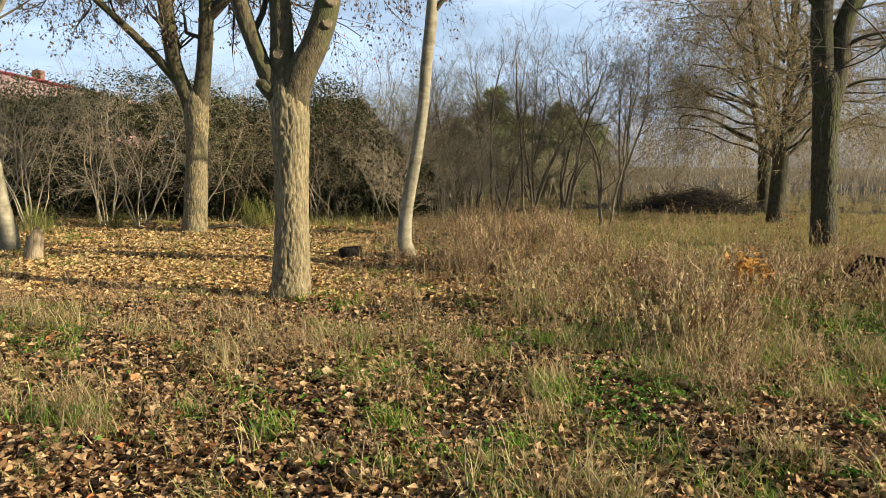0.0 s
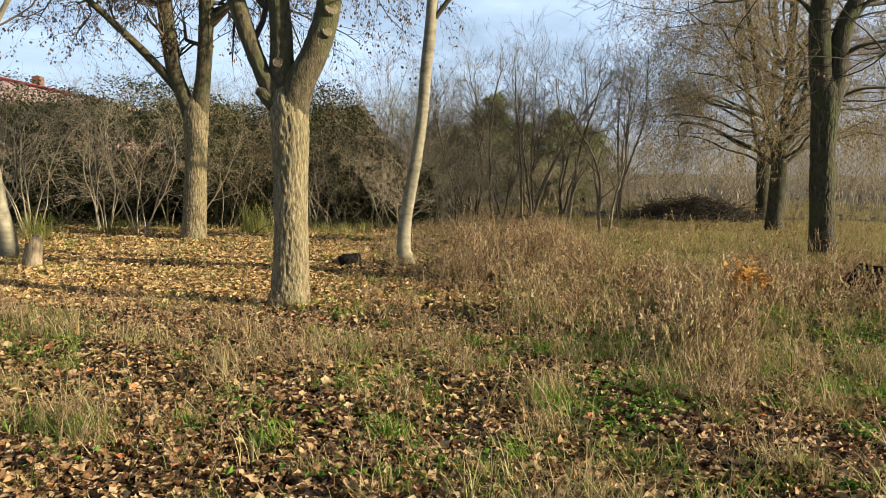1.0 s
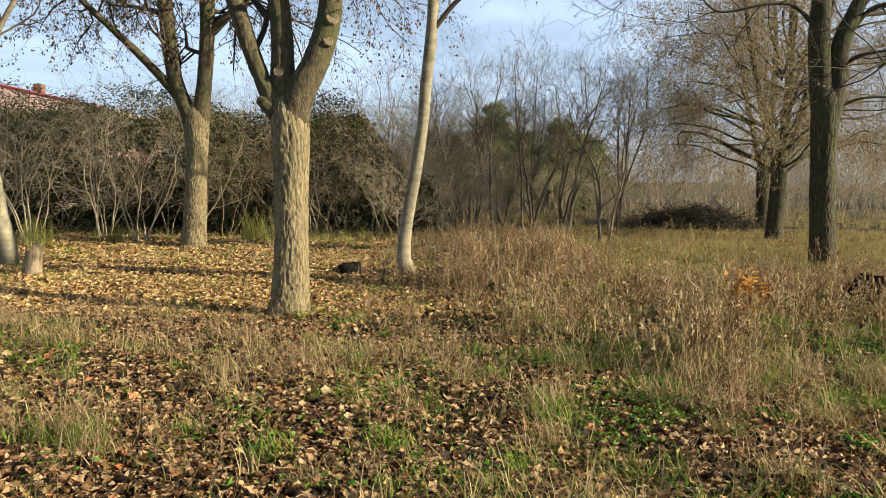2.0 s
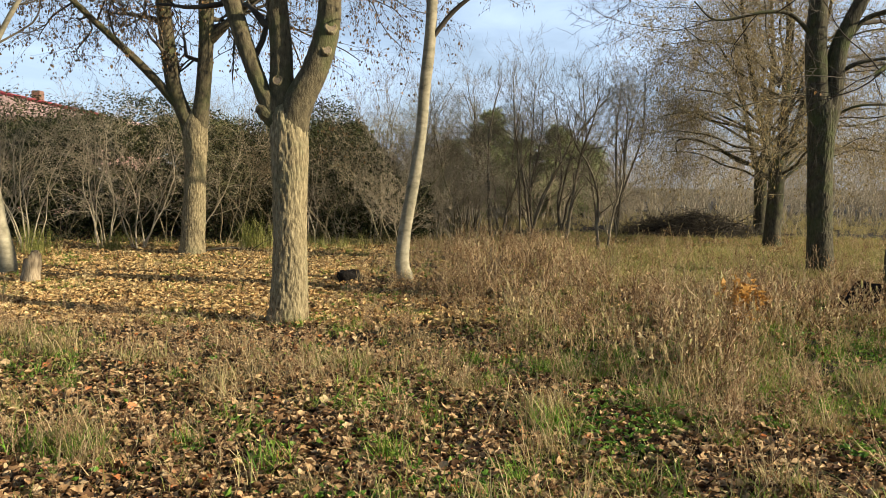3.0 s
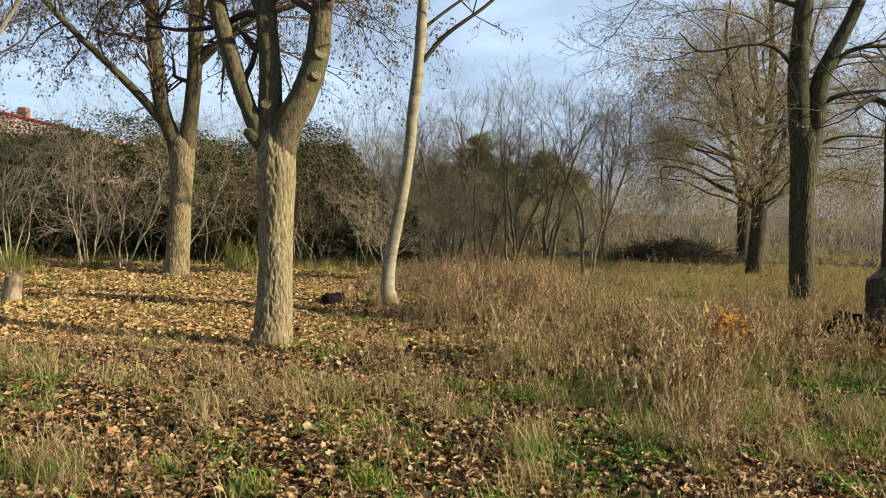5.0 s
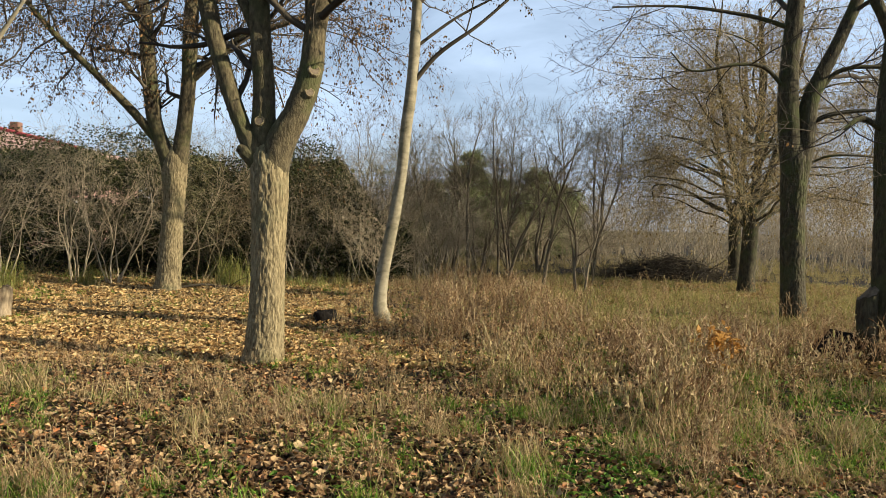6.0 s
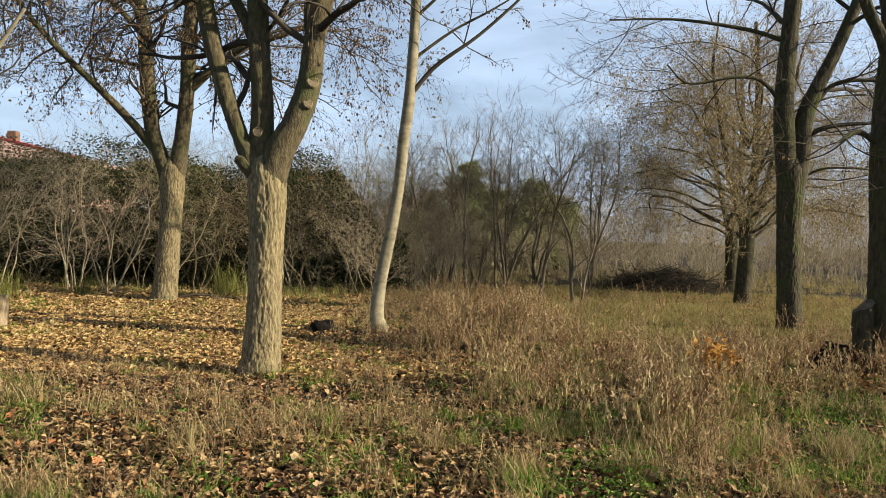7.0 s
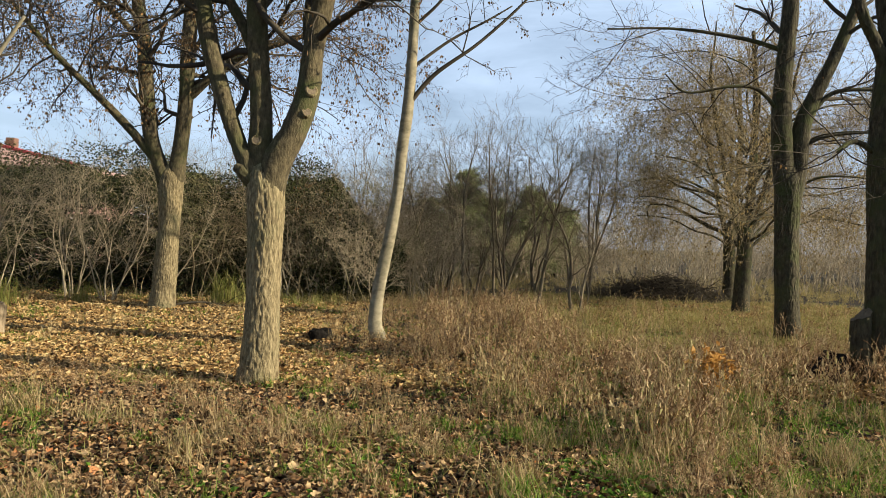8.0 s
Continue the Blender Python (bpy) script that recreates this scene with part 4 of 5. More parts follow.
# ---------------- ground cover ----------------
def spread(n, seed, x0, x1, y0, y1, chance):
    """Random places on the ground, kept with a chance given by a field; nearer places are likelier, as the eye needs them."""
    g = np.random.default_rng(seed)
    y = y0 + (y1 - y0) * g.random(n) ** 1.5
    half = 0.66 * (y + 1.5)
    x = g.uniform(-1, 1, n) * half
    ok = (x > x0) & (x < x1) & (g.random(n) < chance(x, y))
    x, y = x[ok], y[ok]
    return np.stack([x, y, height(x, y)], -1), g


def green_field(x, y):
    p = vnoise(x * 1.5 + 11, y * 1.5) * 0.5 + vnoise(x * 3.6, y * 3.6 + 5) * 0.5
    zone = 0.1 + 0.75 * soft(x, -0.3, 1.8) * soft(y, 4.8, 6.2) * soft(14 - y, 0, 4) + 1.3 * soft(x, 1.8, 3.5) * soft(y, 14.0, 15.5) * soft(23 - y, 0, 3)
    return soft(p, 0.58 - 0.16 * zone, 0.66 - 0.16 * zone) * (0.25 + 0.75 * soft(y, 4.2, 6.0))


def weed_field(x, y):
    """How thickly dry weeds stand."""
    p = vnoise(x * 1.0 + 3, y * 1.0 + 9) * 0.6 + vnoise(x * 2.8, y * 2.8) * 0.4
    band = soft(x, -2.6, -0.9) * soft(y, 9.5, 12.0)
    right = 0.5 * soft(x, -0.2, 1.8) * soft(y, 7.8, 9.2)
    near = 0.55 * soft(y, 2.9, 5.2) * soft(vnoise(x * 2.3 + 5, y * 2.3 + 9), 0.36, 0.6)
    gold = soft(-x, 1.4, 2.6) * soft(y, 8.6, 10.5) * soft(19 - y, 0, 1.5)
    glade = soft(x, 1.0, 2.6) * soft(y, 12.6, 14.2)
    left = 0.5 * soft(-x, 1.5, 2.6) * soft(y, 6.0, 7.4) * soft(11 - y, 0, 2)
    return np.clip((band + right + near + left) * soft(p, 0.36, 0.60) * (1 - 0.75 * gold) * (1 - 0.82 * glade), 0, 1)


def tall_field(x, y):
    """How tall they grow, from trampled to knee high."""
    band = 1.2 * soft(x, -0.9, 0.4) * soft(y, 7.6, 9.0) + soft(y, 12.8, 14.0) * soft(x, -2.6, -1.5)
    return np.clip(0.40 + 0.25 * soft(x, 0.5, 2.0) + 0.3 * soft(x, 0.3, 1.2) * soft(y, 5.2, 6.2) * soft(9.5 - y, 0, 1) + 0.45 * band - 0.55 * soft(x, 1.4, 2.8) * soft(y, 9.0, 10.5) - 0.30 * soft(y, 11.5, 14.5), 0.30, 1.0) * (0.8 + 0.4 * vnoise(x * 1.3, y * 1.3 + 20))


def litter_field(x, y):
    return np.clip(0.9 - 0.35 * green_field(x, y) - 0.25 * soft(x, 1.5, 4) + 0.1 * vnoise(x * 2, y * 2), 0.15, 1)


def gold_field(x, y):
    return soft(-x, 1.4, 2.6) * soft(y, 8.6, 10.2) * soft(21 - y, 0, 2) + 0.5 * soft(x, 2.5, 4.5) * soft(y, 15.5, 18.5) * soft(26 - y, 0, 2)


pos, g = spread(74000, 21, -12, 13, 2.6, 13.5, lambda x, y: litter_field(x, y) * (1 - 0.7 * np.clip(gold_field(x, y), 0, 1)))
pos[:, 2] += 0.01 + g.random(len(pos)) * 0.045
tagged(link("fallen_leaves", scatter("fallen_leaves", LEAVES, pos, g, (0.026, 0.076), 0.5, rounded=True), M_LITTER), "thick litter of curled brown fallen leaves", "leaves", kind="stuff")
pos, g = spread(115000, 22, -14, 14, 8.5, 26, lambda x, y: np.clip(gold_field(x, y) + 0.22, 0, 1))
pos[:, 2] += 0.01 + g.random(len(pos)) * 0.04
tagged(link("golden_leaves", scatter("golden_leaves", LEAVES_SMALL, pos, g, (0.05, 0.115), 0.6), M_LITTER_GOLD), "carpet of golden fallen leaves under the maples", "leaves", kind="stuff")


def blade(length, lean, width, seed):
    rng = random.Random(seed)
    a = rng.uniform(0, 6.283)
    ca, sa = math.cos(a), math.sin(a)
    v = []
    for f in (0, 0.4, 0.75):
        out = lean * f * f * length
        z = length * f * (1 - 0.25 * lean * f)
        w = width * (1 - 0.6 * f)
        v += [(ca * out - sa * w, sa * out + ca * w, z), (ca * out + sa * w, sa * out - ca * w, z)]
    v.append((ca * lean * length, sa * lean * length, length * (1 - 0.35 * lean)))
    return v, [(0, 1, 3), (0, 3, 2), (2, 3, 5), (2, 5, 4), (4, 5, 6)]


def tuft(n, lo, hi, lean, width, seed, foot=0.05):
    rng = random.Random(seed)
    vs, ts = [], []
    for k in range(n):
        v, t = blade(rng.uniform(lo, hi), rng.uniform(0.2, 1) * lean, width * rng.uniform(0.6, 1.2), seed * 100 + k)
        ox, oy = rng.gauss(0, foot), rng.gauss(0, foot)
        o = len(vs)
        vs += [(p[0] + ox, p[1] + oy, p[2] - 0.01) for p in v]
        ts += [(a + o, b + o, c + o) for a, b, c in t]
    return vs, ts


GREEN_TUFTS = [tuft(26, 0.07, 0.19, 1.0, 0.0045, k, 0.055) for k in range(5)]
STRAW_TUFTS = [tuft(14, 0.18, 0.45, 0.9, 0.0042, 20 + k, 0.05) for k in range(5)]
pos, g = spread(13000, 31, -12, 14, 2.8, 24, lambda x, y: green_field(x, y))
tagged(link("green_grass", scatter("green_grass", GREEN_TUFTS, pos, g, (0.4, 1.0), 0.2), M_GRASS), "scattered tufts of fresh green grass", "grass", kind="stuff")
pos, g = spread(26000, 32, -12, 15, 2.9, 26, lambda x, y: np.clip(0.06 * green_field(x + 0.3, y) + 0.02 * weed_field(x, y) + (0.12 + 0.2 * soft(y, 4.5, 6.0)) * soft(vnoise(x * 1.7 + 60, y * 1.7), 0.68, 0.8), 0, 1))
tagged(link("straw_grass", scatter("straw_grass", STRAW_TUFTS, pos, g, (0.35, 0.95), 0.3), M_STRAW), "bleached tufts of dry grass", "grass", kind="stuff")


def weed(seed, tall, branches, bits):
    """A dry stalk with side shoots and small shrivelled leaves and seed heads."""
    rng = random.Random(seed)
    out = {}
    stem = shoot(rng, (0, 0, -0.02), (rng.gauss(0, 0.12), rng.gauss(0, 0.12), 1), tall, 0.0046, 0.0024, 5, 0.08, 0.02)
    out["s"] = [stem]
    ramify(rng, stem, [(branches, 0.08, 0.26, 2, 0.15, 0.12, 0.65, 0.7)], out, 0, 0.35)
    v, q = tubes(out["s"], 3)
    vs, ts = [tuple(p) for p in v], []
    for a, b, c, d in q:
        ts += [(a, b, c), (a, c, d)]
    o = len(vs)
    v, q = tubes(out[0], 3)
    vs += [tuple(p) for p in v]
    for a, b, c, d in q:
        ts += [(a + o, b + o, c + o), (a + o, c + o, d + o)]
    for _ in range(bits):
        l = rng.choice(out[0] + out["s"])
        p = l[0][rng.randrange(1, len(l[0]))]
        o = len(vs)
        s = rng.uniform(0.006, 0.014)
        e = [(rng.gauss(0, 1) * s, rng.gauss(0, 1) * s, rng.gauss(-0.3, 1) * s) for _k in range(3)]
        vs += [(p[0] + x, p[1] + y, p[2] + z) for x, y, z in e]
        ts.append((o, o + 1, o + 2))
    return vs, ts


def culm(seed, tall):
    """A tall bleached grass stalk with a narrow drooping head."""
    rng = random.Random(seed)
    stem = shoot(rng, (0, 0, -0.02), (rng.gauss(0, 0.16), rng.gauss(0, 0.16), 1), tall, 0.0036, 0.0018, 6, 0.05, -0.01)
    v, q = tubes([stem], 3)
    vs, ts = [tuple(p) for p in v], []
    for a, b, c, d in q:
        ts += [(a, b, c), (a, c, d)]
    for _ in range(16):
        p = stem[0][rng.randrange(4, 7)]
        o = len(vs)
        vs += [(p[0] + rng.gauss(0, 0.012), p[1] + rng.gauss(0, 0.012), p[2] + rng.gauss(-0.02, 0.03)) for _k in range(3)]
        ts.append((o, o + 1, o + 2))
    for _ in range(2):
        bl, tr = blade(tall * rng.uniform(0.4, 0.6), 0.7, 0.003, rng.randrange(9999))
        o = len(vs)
        vs += bl
        ts += [(a + o, b + o, c + o) for a, b, c in tr]
    return vs, ts


pos, g = spread(14000, 33, -6, 24, 20, 48, lambda x, y: (1 - soft(x, 2.5, 3.5) * soft(28.5 - y, 0, 1)) * 0.25 + (1 - soft(x, 2.5, 3.5) * soft(28.5 - y, 0, 1)) * 0.6 * soft(vnoise(x * 0.5, y * 0.5 + 30), 0.3, 0.6) - 0.5 * gold_field(x, y).clip(0, 1))
tagged(link("meadow_grass", scatter("meadow_grass", STRAW_TUFTS, pos, g, (0.6, 1.1), 0.3), M_MEADOW), "tan winter meadow grass at the back of the clearing", "grass", kind="stuff")
g = np.random.default_rng(34)
x, y = g.uniform(0.8, 14, 10500), g.uniform(12.4, 27, 10500)
ok = g.random(10500) < soft(x - 0.12 * (y - 14), 1.0, 2.4) * soft(0.6 * vnoise(x * 0.9, y * 0.9 + 12) + 0.4 * vnoise(x * 2.6, y * 2.6), 0.28, 0.55) * (1 - 0.75 * soft(y, 19.5, 22) * soft(x, 3.5, 5.0))
pos = np.stack([x, y, height(x, y)], -1)[ok]
tagged(link("glade_grass", scatter("glade_grass", GREEN_TUFTS, pos, g, (0.9, 1.6), 0.2), M_GLADE), "short olive-green grass in the open glade", "grass", kind="stuff")

WEEDS = [weed(k, t, 8, 34) for k, t in enumerate((0.35, 0.45, 0.55, 0.65, 0.5, 0.4))]
CULMS = [culm(k, t) for k, t in enumerate((0.6, 0.75, 0.9, 0.7))]
pos, g = spread(15000, 41, -11, 14, 3.2, 21, lambda x, y: weed_field(x, y))
tagged(link("dry_weeds", scatter("dry_weeds", WEEDS, pos, g, (0.7, 1.3), 0.16, tall_field(pos[:, 0], pos[:, 1])), M_WEED), "dense stand of withered brown weeds", "weeds", kind="stuff")
pos, g = spread(10500, 42, -11, 15, 4.5, 25, lambda x, y: np.clip(weed_field(x, y) * (0.10 + 0.75 * soft(y, 9.5, 12)) * soft(vnoise(x * 1.2 + 40, y * 1.2), 0.2, 0.6) + 0.05 * soft(vnoise(x * 2.2 + 80, y * 2.2), 0.6, 0.8) * soft(x, 0.5, 1.5) * soft(y, 5, 6), 0, 1))
tagged(link("dry_grass_stalks", scatter("dry_grass_stalks", CULMS, pos, g, (0.5, 0.95), 0.14, np.clip(tall_field(pos[:, 0], pos[:, 1]) + 0.12, 0.4, 1.1)), M_STRAW), "tall bleached grass stalks", "grass", kind="stuff")

# green and yellow herbs at the hedge's foot
g = np.random.default_rng(51)
n = 230
x = g.uniform(-14, -2.5, n)
y = g.uniform(18.2, 21.5, n)
ok = vnoise(x * 0.9, y * 0.9) > 0.55
pos = np.stack([x, y, height(x, y)], -1)[ok]
tagged(link("herbs", scatter("herbs", [tuft(16, 0.25, 0.75, 0.5, 0.008, 60 + k, 0.12) for k in range(4)], pos, g, (0.3, 0.75), 0.25), M_HERB), "yellow-green herbs at the foot of the hedge", "herbs", kind="stuff")


# ---------------- single tufts, fallen wood, small shrubs ----------------
def grass_tuft(x, y, size, seed):
    ob = thing("grass_tuft", x, y, hz(x, y), "fresh green grass tuft mixed with bleached blades", "grass tuft", "grass tufts in the leaf litter")
    v, t = tuft(120, 0.07, 0.21, 1.1, 0.0040, 500 + seed, 0.075)
    k = 1.0 * size
    tagged(link("grass", raw_mesh("grass", np.array(v) * k, tris=t, smooth=False), M_GRASS, ob), kind="stuff")
    v, t = tuft(26, 0.10, 0.28, 1.2, 0.0035, 700 + seed, 0.10)
    tagged(link("straw", raw_mesh("straw", np.array(v) * k, tris=t, smooth=False), M_STRAW, ob, "bleached dry blades"), kind="stuff")


for k, (x, y, size) in enumerate((
    (0.27, 5.73, 1.0), (-0.45, 4.02, 1.2), (-1.12, 3.80, 1.1), (-2.62, 4.00, 1.5), (-2.30, 3.90, 1.3), (0.59, 4.62, 1.3), (0.99, 6.25, 1.1), (-2.39, 5.77, 0.7), (-3.15, 5.46, 0.8), (2.24, 6.77, 1.2), (1.00, 3.64, 1.1), (-0.73, 4.81, 0.7), (0.12, 3.37, 0.8), (2.42, 5.93, 1.0), (-1.73, 4.11, 0.9), (0.36, 3.78, 1.0), (1.39, 4.66, 0.8), (1.71, 4.38, 0.8), (-4.38, 6.64, 0.8))):
    grass_tuft(x, y, size, k)


def tussock(x, y, size, seed):
    ob = thing("grass_tussock", x, y, hz(x, y), "bleached straw tussock with olive blades at its foot", "grass tussock", "straw tussocks in the leaf litter")
    v, t = tuft(110, 0.12, 0.40, 0.95, 0.0034, 1500 + seed, 0.10)
    tagged(link("straw", raw_mesh("straw", np.array(v) * size, tris=t, smooth=False), M_STRAW, ob), kind="stuff")
    v, t = tuft(110, 0.06, 0.24, 1.1, 0.0036, 1700 + seed, 0.13)
    tagged(link("grass", raw_mesh("grass", np.array(v) * size, tris=t, smooth=False), M_HERB, ob, "olive-green blades"), kind="stuff")


for k, (x, y, size) in enumerate((
    (-2.45, 4.15, 1.1), (-2.15, 3.75, 0.8), (0.63, 4.95, 1.0), (0.55, 4.2, 0.9), (1.94, 5.9, 1.1), (0.94, 5.9, 0.9), (-3.87, 6.7, 1.1), (-4.2, 6.9, 1.0), (0.01, 5.55, 0.7), (1.68, 3.55, 0.8),
    (-2.0, 5.7, 0.8), (-0.83, 3.45, 0.6), (2.5, 4.7, 0.9), (2.46, 6.3, 0.9), (3.4, 5.9, 1.0), (1.45, 5.2, 0.8), (-1.55, 4.75, 0.6), (-3.3, 4.9, 0.7), (3.0, 7.2, 1.0), (-4.9, 7.6, 0.9))):
    tussock(x, y, size, k)


def fallen_branch(x, y, rz, length, r, seed, label, mat, lift=0.1, shoots=5):
    rng = random.Random(seed)
    ob = thing("fallen_branch", x, y, hz(x, y), label, "branch", rz=rz)
    stem = shoot(rng, (0, 0, r), (1, 0, lift), length, r, r * 0.4, 9, 0.06, -lift * 0.22)
    link("stem", tube_mesh("stem", [([stem], 7)]), mat, ob)
    if shoots:
        out = {}
        ramify(rng, stem, [(shoots, 0.3, 0.9, 5, 0.12, 0.03, 0.6, 0.7), (3, 0.15, 0.4, 3, 0.15, 0.0, 0.6, 0.7)], out, 0, 0.2)
        tagged(link("side_twigs", tube_mesh("side_twigs", [(out[0], 5), (out[1], 3)]), mat, ob), kind="stuff")


fallen_branch(-6.35, 17.62, 8, 1.9, 0.035, 1, "fallen bough propped in grass beside the maple", M_TWIG, 0.35)
fallen_branch(-4.17, 8.95, -60, 2.37, 0.011, 2, "thin bleached stick lying on the leaves", M_TWIG_TAN, 0.06, 0)
fallen_branch(2.3, 5.9, 3, 0.75, 0.007, 3, "pale dry stalk lying across the grass", M_TWIG_TAN, 0.05, 0)


def leafy_shrub(name, x, y, tall, seed, label, leaf_mat, n, size):
    rng = random.Random(seed)
    ob = thing(name, x, y, hz(x, y), label, "shrub")
    out = {}
    bush_lines(rng, 0, 0, 5, tall, 0.5, out, [(6, 0.1, 0.35, 3, 0.15, 0.03, 0.6, 0.8)], 0.006, -0.03)
    for st in out["stem"]:
        link("stem", tube_mesh("stem", [([st], 5)]), M_TWIG_TAN, ob)
    link("side_shoots", tube_mesh("side_shoots", [(out[0], 3)]), M_TWIG_TAN, ob)["kind"] = "stuff"
    pts = []
    for _ in range(n):
        l = rng.choice(out[0])[0]
        q = l[rng.randrange(1, len(l))]
        pts.append((q[0] + rng.gauss(0, 0.03), q[1] + rng.gauss(0, 0.03), q[2] + rng.gauss(0, 0.03)))
    link("foliage", scatter("foliage", LEAVES_SMALL, pts, np.random.default_rng(seed), size, 0.9), leaf_mat, ob)["kind"] = "stuff"


leafy_shrub("young_oak", 3.39, 8.40, 0.54, 3, "small young oak with orange autumn leaves among weeds", M_ORANGE, 230, (0.07, 0.13))


def broom(x, y, tall, seed, label):
    ob = thing("broom_shrub", x, y, hz(x, y), label, "shrub")
    v, t = tuft(260, 0.4, 1.0, 0.55, 0.006, 900 + seed, 0.22)
    link("growth", raw_mesh("growth", np.array(v) * tall, tris=t, smooth=False), M_HERB, ob)["kind"] = "stuff"


broom(-5.35, 18.6, 1.05, 1, "yellow-green broom shrub at the edge of the hedge")
broom(-4.7, 19.4, 0.8, 2, "yellow-green broom shrub at the edge of the hedge")
broom(-9.9, 16.9, 0.9, 3, "yellow-green shrub among dry stems")
broom(-8.6, 18.0, 0.6, 4, "low green shrub before the dark hedge")


# sawn limb scars and a burl on the nearest maple
def scar(tree_name, x, y, z, r, rx, ry, rz):
    tree = bpy.data.objects[tree_name]
    bm = bmesh.new()
    n = 20
    rings = []
    for rad, zz in ((1.25, -0.9), (1.2, -0.1), (1.05, 0.10), (0.88, 0.08), (0.80, 0.0)):
        rings.append([bm.verts.new((r * rad * math.cos(a) * (1 + 0.06 * math.sin(3 * a)), r * rad * math.sin(a), r * zz)) for a in [2 * math.pi * k / n for k in range(n)]])
    for a, b in zip(rings, rings[1:]):
        for k in range(n):
            bm.faces.new((a[k], a[(k + 1) % n], b[(k + 1) % n], b[k]))
    collar = part("limb_scar", bm, M_BARK, tree, "healed collar round a sawn limb", True)
    collar.matrix_local = pose(x, y, z, rx, ry, rz)
    bm = bmesh.new()
    bmesh.ops.create_circle(bm, cap_ends=True, segments=n, radius=r * 0.82, matrix=Matrix.Translation((0, 0, r * 0.01)))
    face = part("cut_face", bm, M_CUT, collar, "pale sawn wood")


scar("maple_tree", 0.60, -0.19, 3.58, 0.066, 70, 0, 25)
scar("maple_tree", 0.55, -0.19, 3.32, 0.050, 72, 0, 20)
scar("maple_tree", -0.06, -0.10, 2.98, 0.055, 75, 0, -5)


# ---------------- low green creepers and clumps of pale stalks ----------------
pos, g = spread(30000, 71, -4, 9, 3.3, 12, lambda x, y: (0.15 + 0.85 * soft(x, -0.3, 1.5)) * soft(vnoise(x * 1.9 + 21, y * 1.9 + 4), 0.50, 0.64))
pos[:, 2] += 0.02 + 0.06 * g.random(len(pos))
tagged(link("ground_creeper", scatter("ground_creeper", LEAVES_SMALL, pos, g, (0.03, 0.068), 0.6), M_CREEPER), "low green leafy creeper among the litter", "herbs", kind="stuff")
g = np.random.default_rng(72)
mid = np.stack([g.uniform(0.6, 4.2, 16), g.uniform(5.6, 9.6, 16)], -1)
who = g.integers(0, 16, 300)
x, y = mid[who, 0] + g.normal(0, 0.2, 300), mid[who, 1] + g.normal(0, 0.2, 300)
pos = np.stack([x, y, height(x, y)], -1)
tagged(link("pale_stalks", scatter("pale_stalks", CULMS, pos, g, (0.6, 1.0), 0.16), M_STRAW), "clumps of tall bleached grass stalks", "grass", kind="stuff")

# single fallen leaves in the strip of ground closest to the path
def leaf_piece_material():
    m = bpy.data.materials.new("fallen_leaf_piece")
    m.use_nodes = True
    nt = m.node_tree
    b = nt.nodes["Principled BSDF"]
    b.inputs["Roughness"].default_value = 0.7
    b.inputs["Specular IOR Level"].default_value = 0.15
    info = nt.nodes.new("ShaderNodeObjectInfo")
    r = ramp_node(nt, LITTER_STOPS)
    tc = nt.nodes.new("ShaderNodeTexCoord")
    n = noise_node(nt, 3.0, 4.0, tc.outputs["Object"])
    r2 = ramp_node(nt, [(0.3, (0.6, 0.58, 0.54)), (0.7, (1.1, 1.1, 1.05))])
    mx = nt.nodes.new("ShaderNodeMixRGB")
    mx.blend_type, mx.inputs["Fac"].default_value = "MULTIPLY", 1.0
    nt.links.new(info.outputs["Random"], r.inputs["Fac"])
    nt.links.new(n.outputs["Fac"], r2.inputs["Fac"])
    nt.links.new(r.outputs["Color"], mx.inputs[1])
    nt.links.new(r2.outputs["Color"], mx.inputs[2])
    nt.links.new(mx.outputs["Color"], b.inputs["Base Color"])
    return m


M_PIECE = leaf_piece_material()
ground_ob = bpy.data.objects["ground"]
kinds = []
for v, t in LEAVES:
    me = raw_mesh("fallen_leaf", v, tris=t)
    me.materials.append(M_PIECE)
    kinds.append(me)
rng = random.Random(81)
for k in range(300):
    y = rng.uniform(3.1, 5.4)
    x = rng.uniform(-0.62, 0.62) * (y + 0.6)
    size = rng.uniform(0.06, 0.10)
    leaf = new("fallen_leaf", kinds[k % len(kinds)])
    leaf.parent = ground_ob
    leaf.matrix_local = pose(x, y, hz(x, y) + rng.uniform(0.035, 0.06), rng.gauss(0, 30), rng.gauss(0, 30), rng.uniform(0, 360)) @ Matrix.Scale(size, 4)

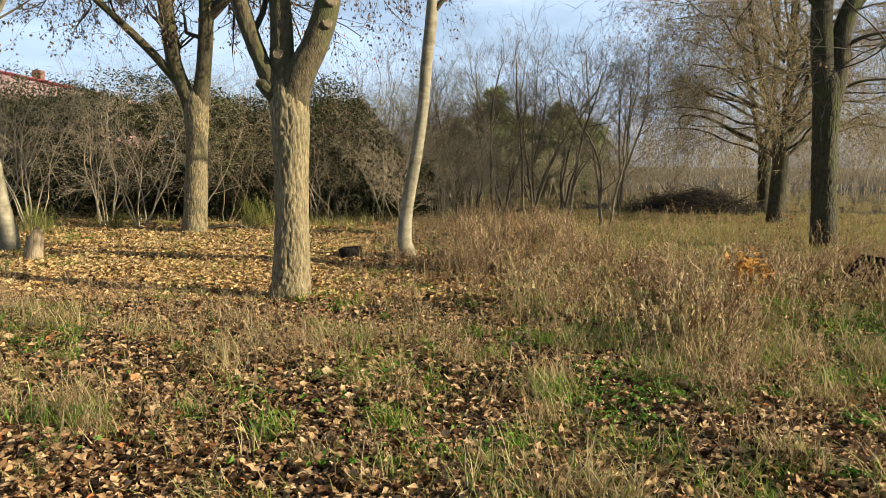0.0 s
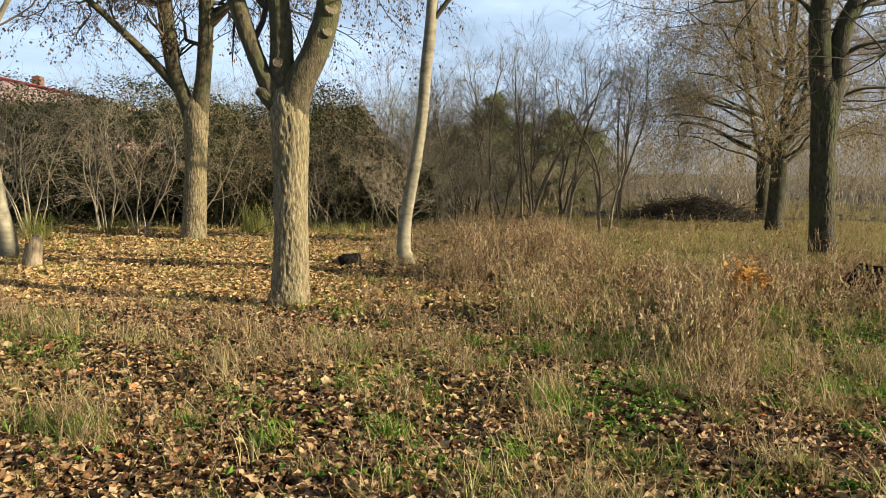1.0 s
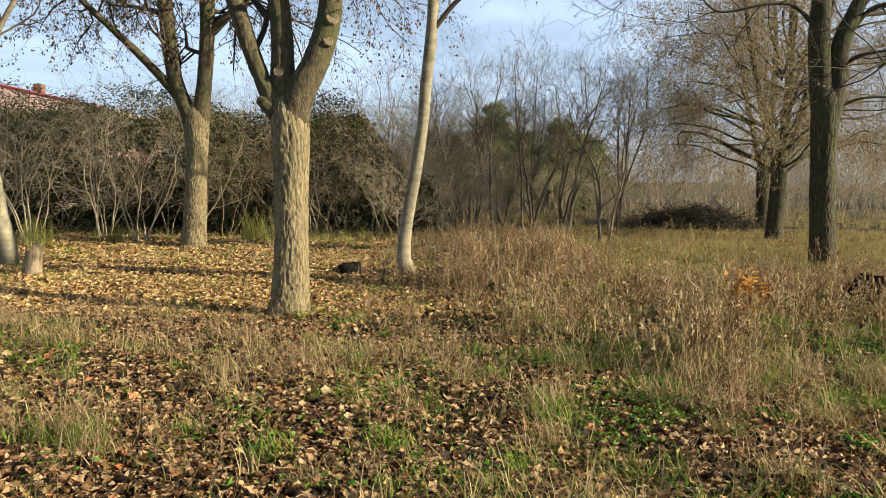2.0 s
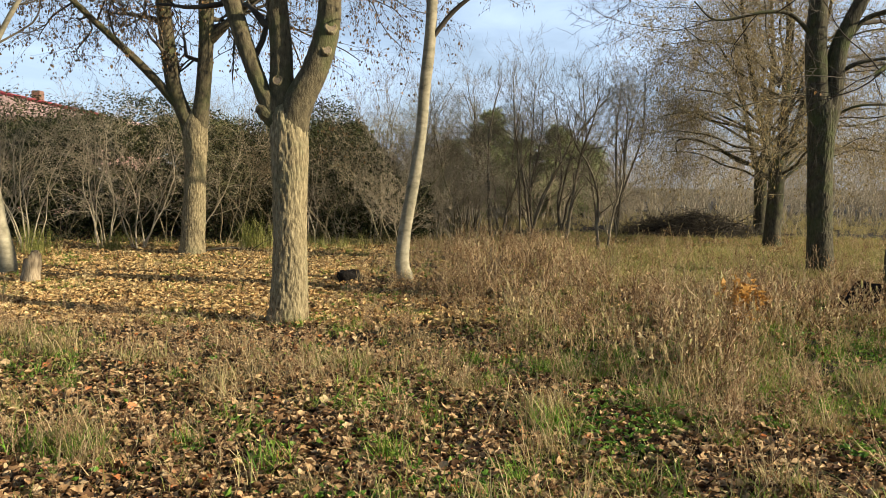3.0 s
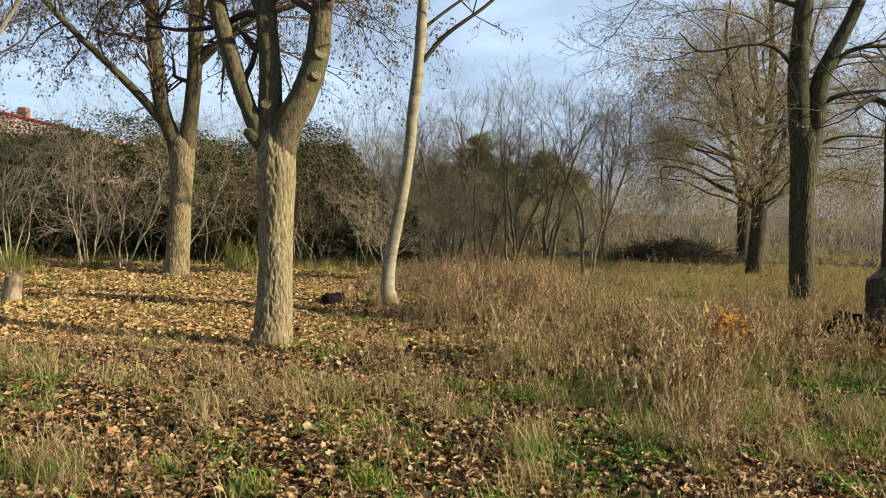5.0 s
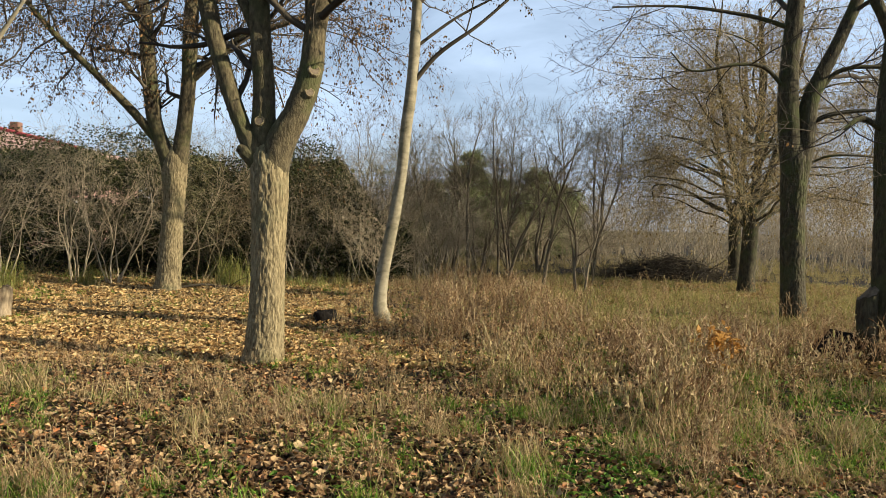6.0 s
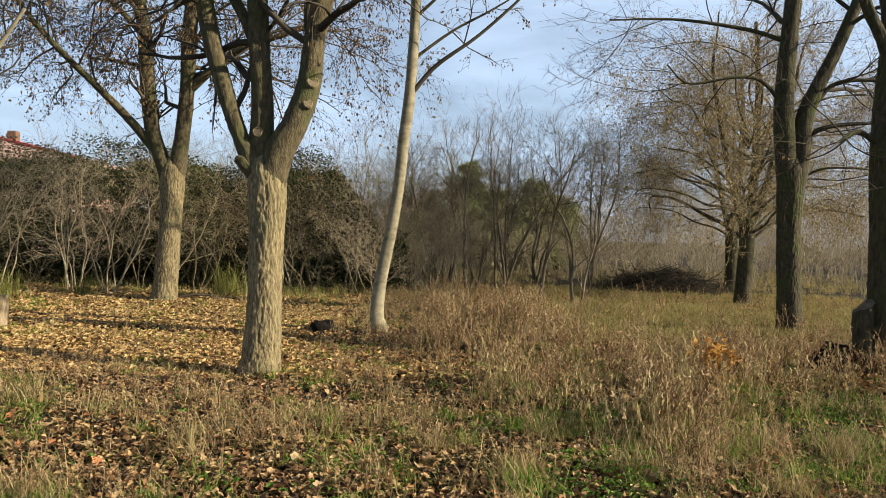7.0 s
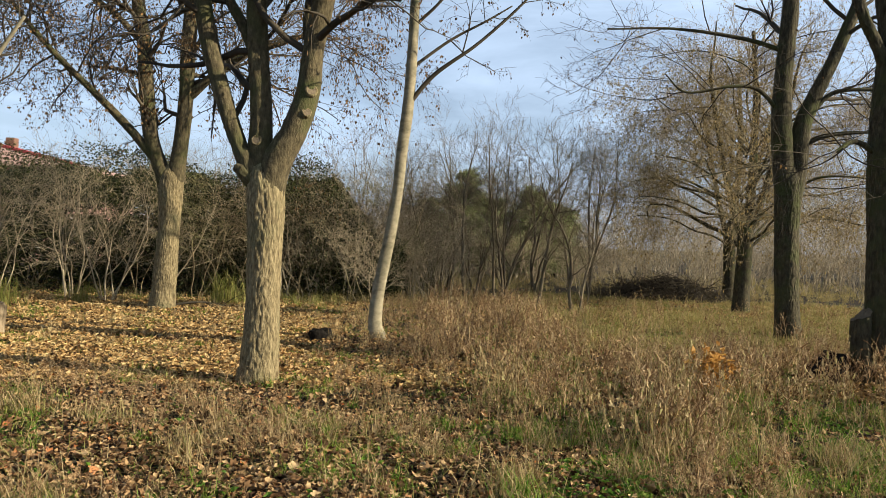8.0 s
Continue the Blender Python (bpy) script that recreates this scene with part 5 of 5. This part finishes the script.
g = np.random.default_rng(91)
x, y = g.uniform(-10, 10, 16000), g.uniform(-9, 3.4, 16000)
ok = (y < 2.8) | (np.abs(x) > 0.6 * (y + 1.5) - 0.3)
x, y = x[ok], y[ok]
pos = np.stack([x, y, height(x, y) + 0.01 + 0.04 * g.random(len(x))], -1)
tagged(link("fallen_leaves", scatter("fallen_leaves", LEAVES, pos, g, (0.06, 0.12), 0.42, rounded=True), M_LITTER), "litter of brown leaves beside the path", "leaves", kind="stuff")
pos = np.stack([x, y, height(x, y)], -1)[vnoise(x * 1.5 + 5, y * 1.5) > 0.62][:900]
tagged(link("green_grass", scatter("green_grass", GREEN_TUFTS, pos, g, (0.5, 1.1), 0.15), M_GRASS), "tufts of green grass beside the path", "grass", kind="stuff")

# thin single blades and broken stalks all through the litter
BLADES = [blade(l, c, 0.0035, 400 + k) for k, (l, c) in enumerate(((0.10, 0.6), (0.16, 0.9), (0.13, 1.3), (0.20, 0.8)))]
pos, g = spread(42000, 95, -9, 9, 2.9, 12, lambda x, y: 0.08 + 0.92 * soft(0.5 * vnoise(x * 1.1 + 33, y * 1.1 + 8) + 0.5 * vnoise(x * 4.1, y * 4.1 + 8), 0.45, 0.62))
half = g.random(len(pos)) < 0.78
tagged(link("fine_grass", scatter("fine_grass", BLADES, pos[half], g, (0.4, 1.0), 0.5), M_HERB), "thin yellow-green blades through the litter", "grass", kind="stuff")
tagged(link("fine_straw", scatter("fine_straw", BLADES, pos[~half], g, (0.5, 1.2), 0.8), M_STRAW), "thin bleached stalks through the litter", "grass", kind="stuff")

# mounds of yellow-green grass on the open side
g = np.random.default_rng(97)
x, y = g.uniform(0.3, 6.0, 220), g.uniform(4.6, 8.6, 220)
ok = (vnoise(x * 1.6 + 70, y * 1.6) > 0.55) & (x < 0.6 * (y + 1.2))
pos = np.stack([x, y, height(x, y)], -1)[ok]
tagged(link("olive_grass", scatter("olive_grass", [tuft(46, 0.08, 0.24, 1.2, 0.0036, 80 + k, 0.08) for k in range(4)], pos, g, (0.6, 1.1), 0.2), M_GRASS), "mounds of yellow-green grass between the weeds", "grass", kind="stuff")
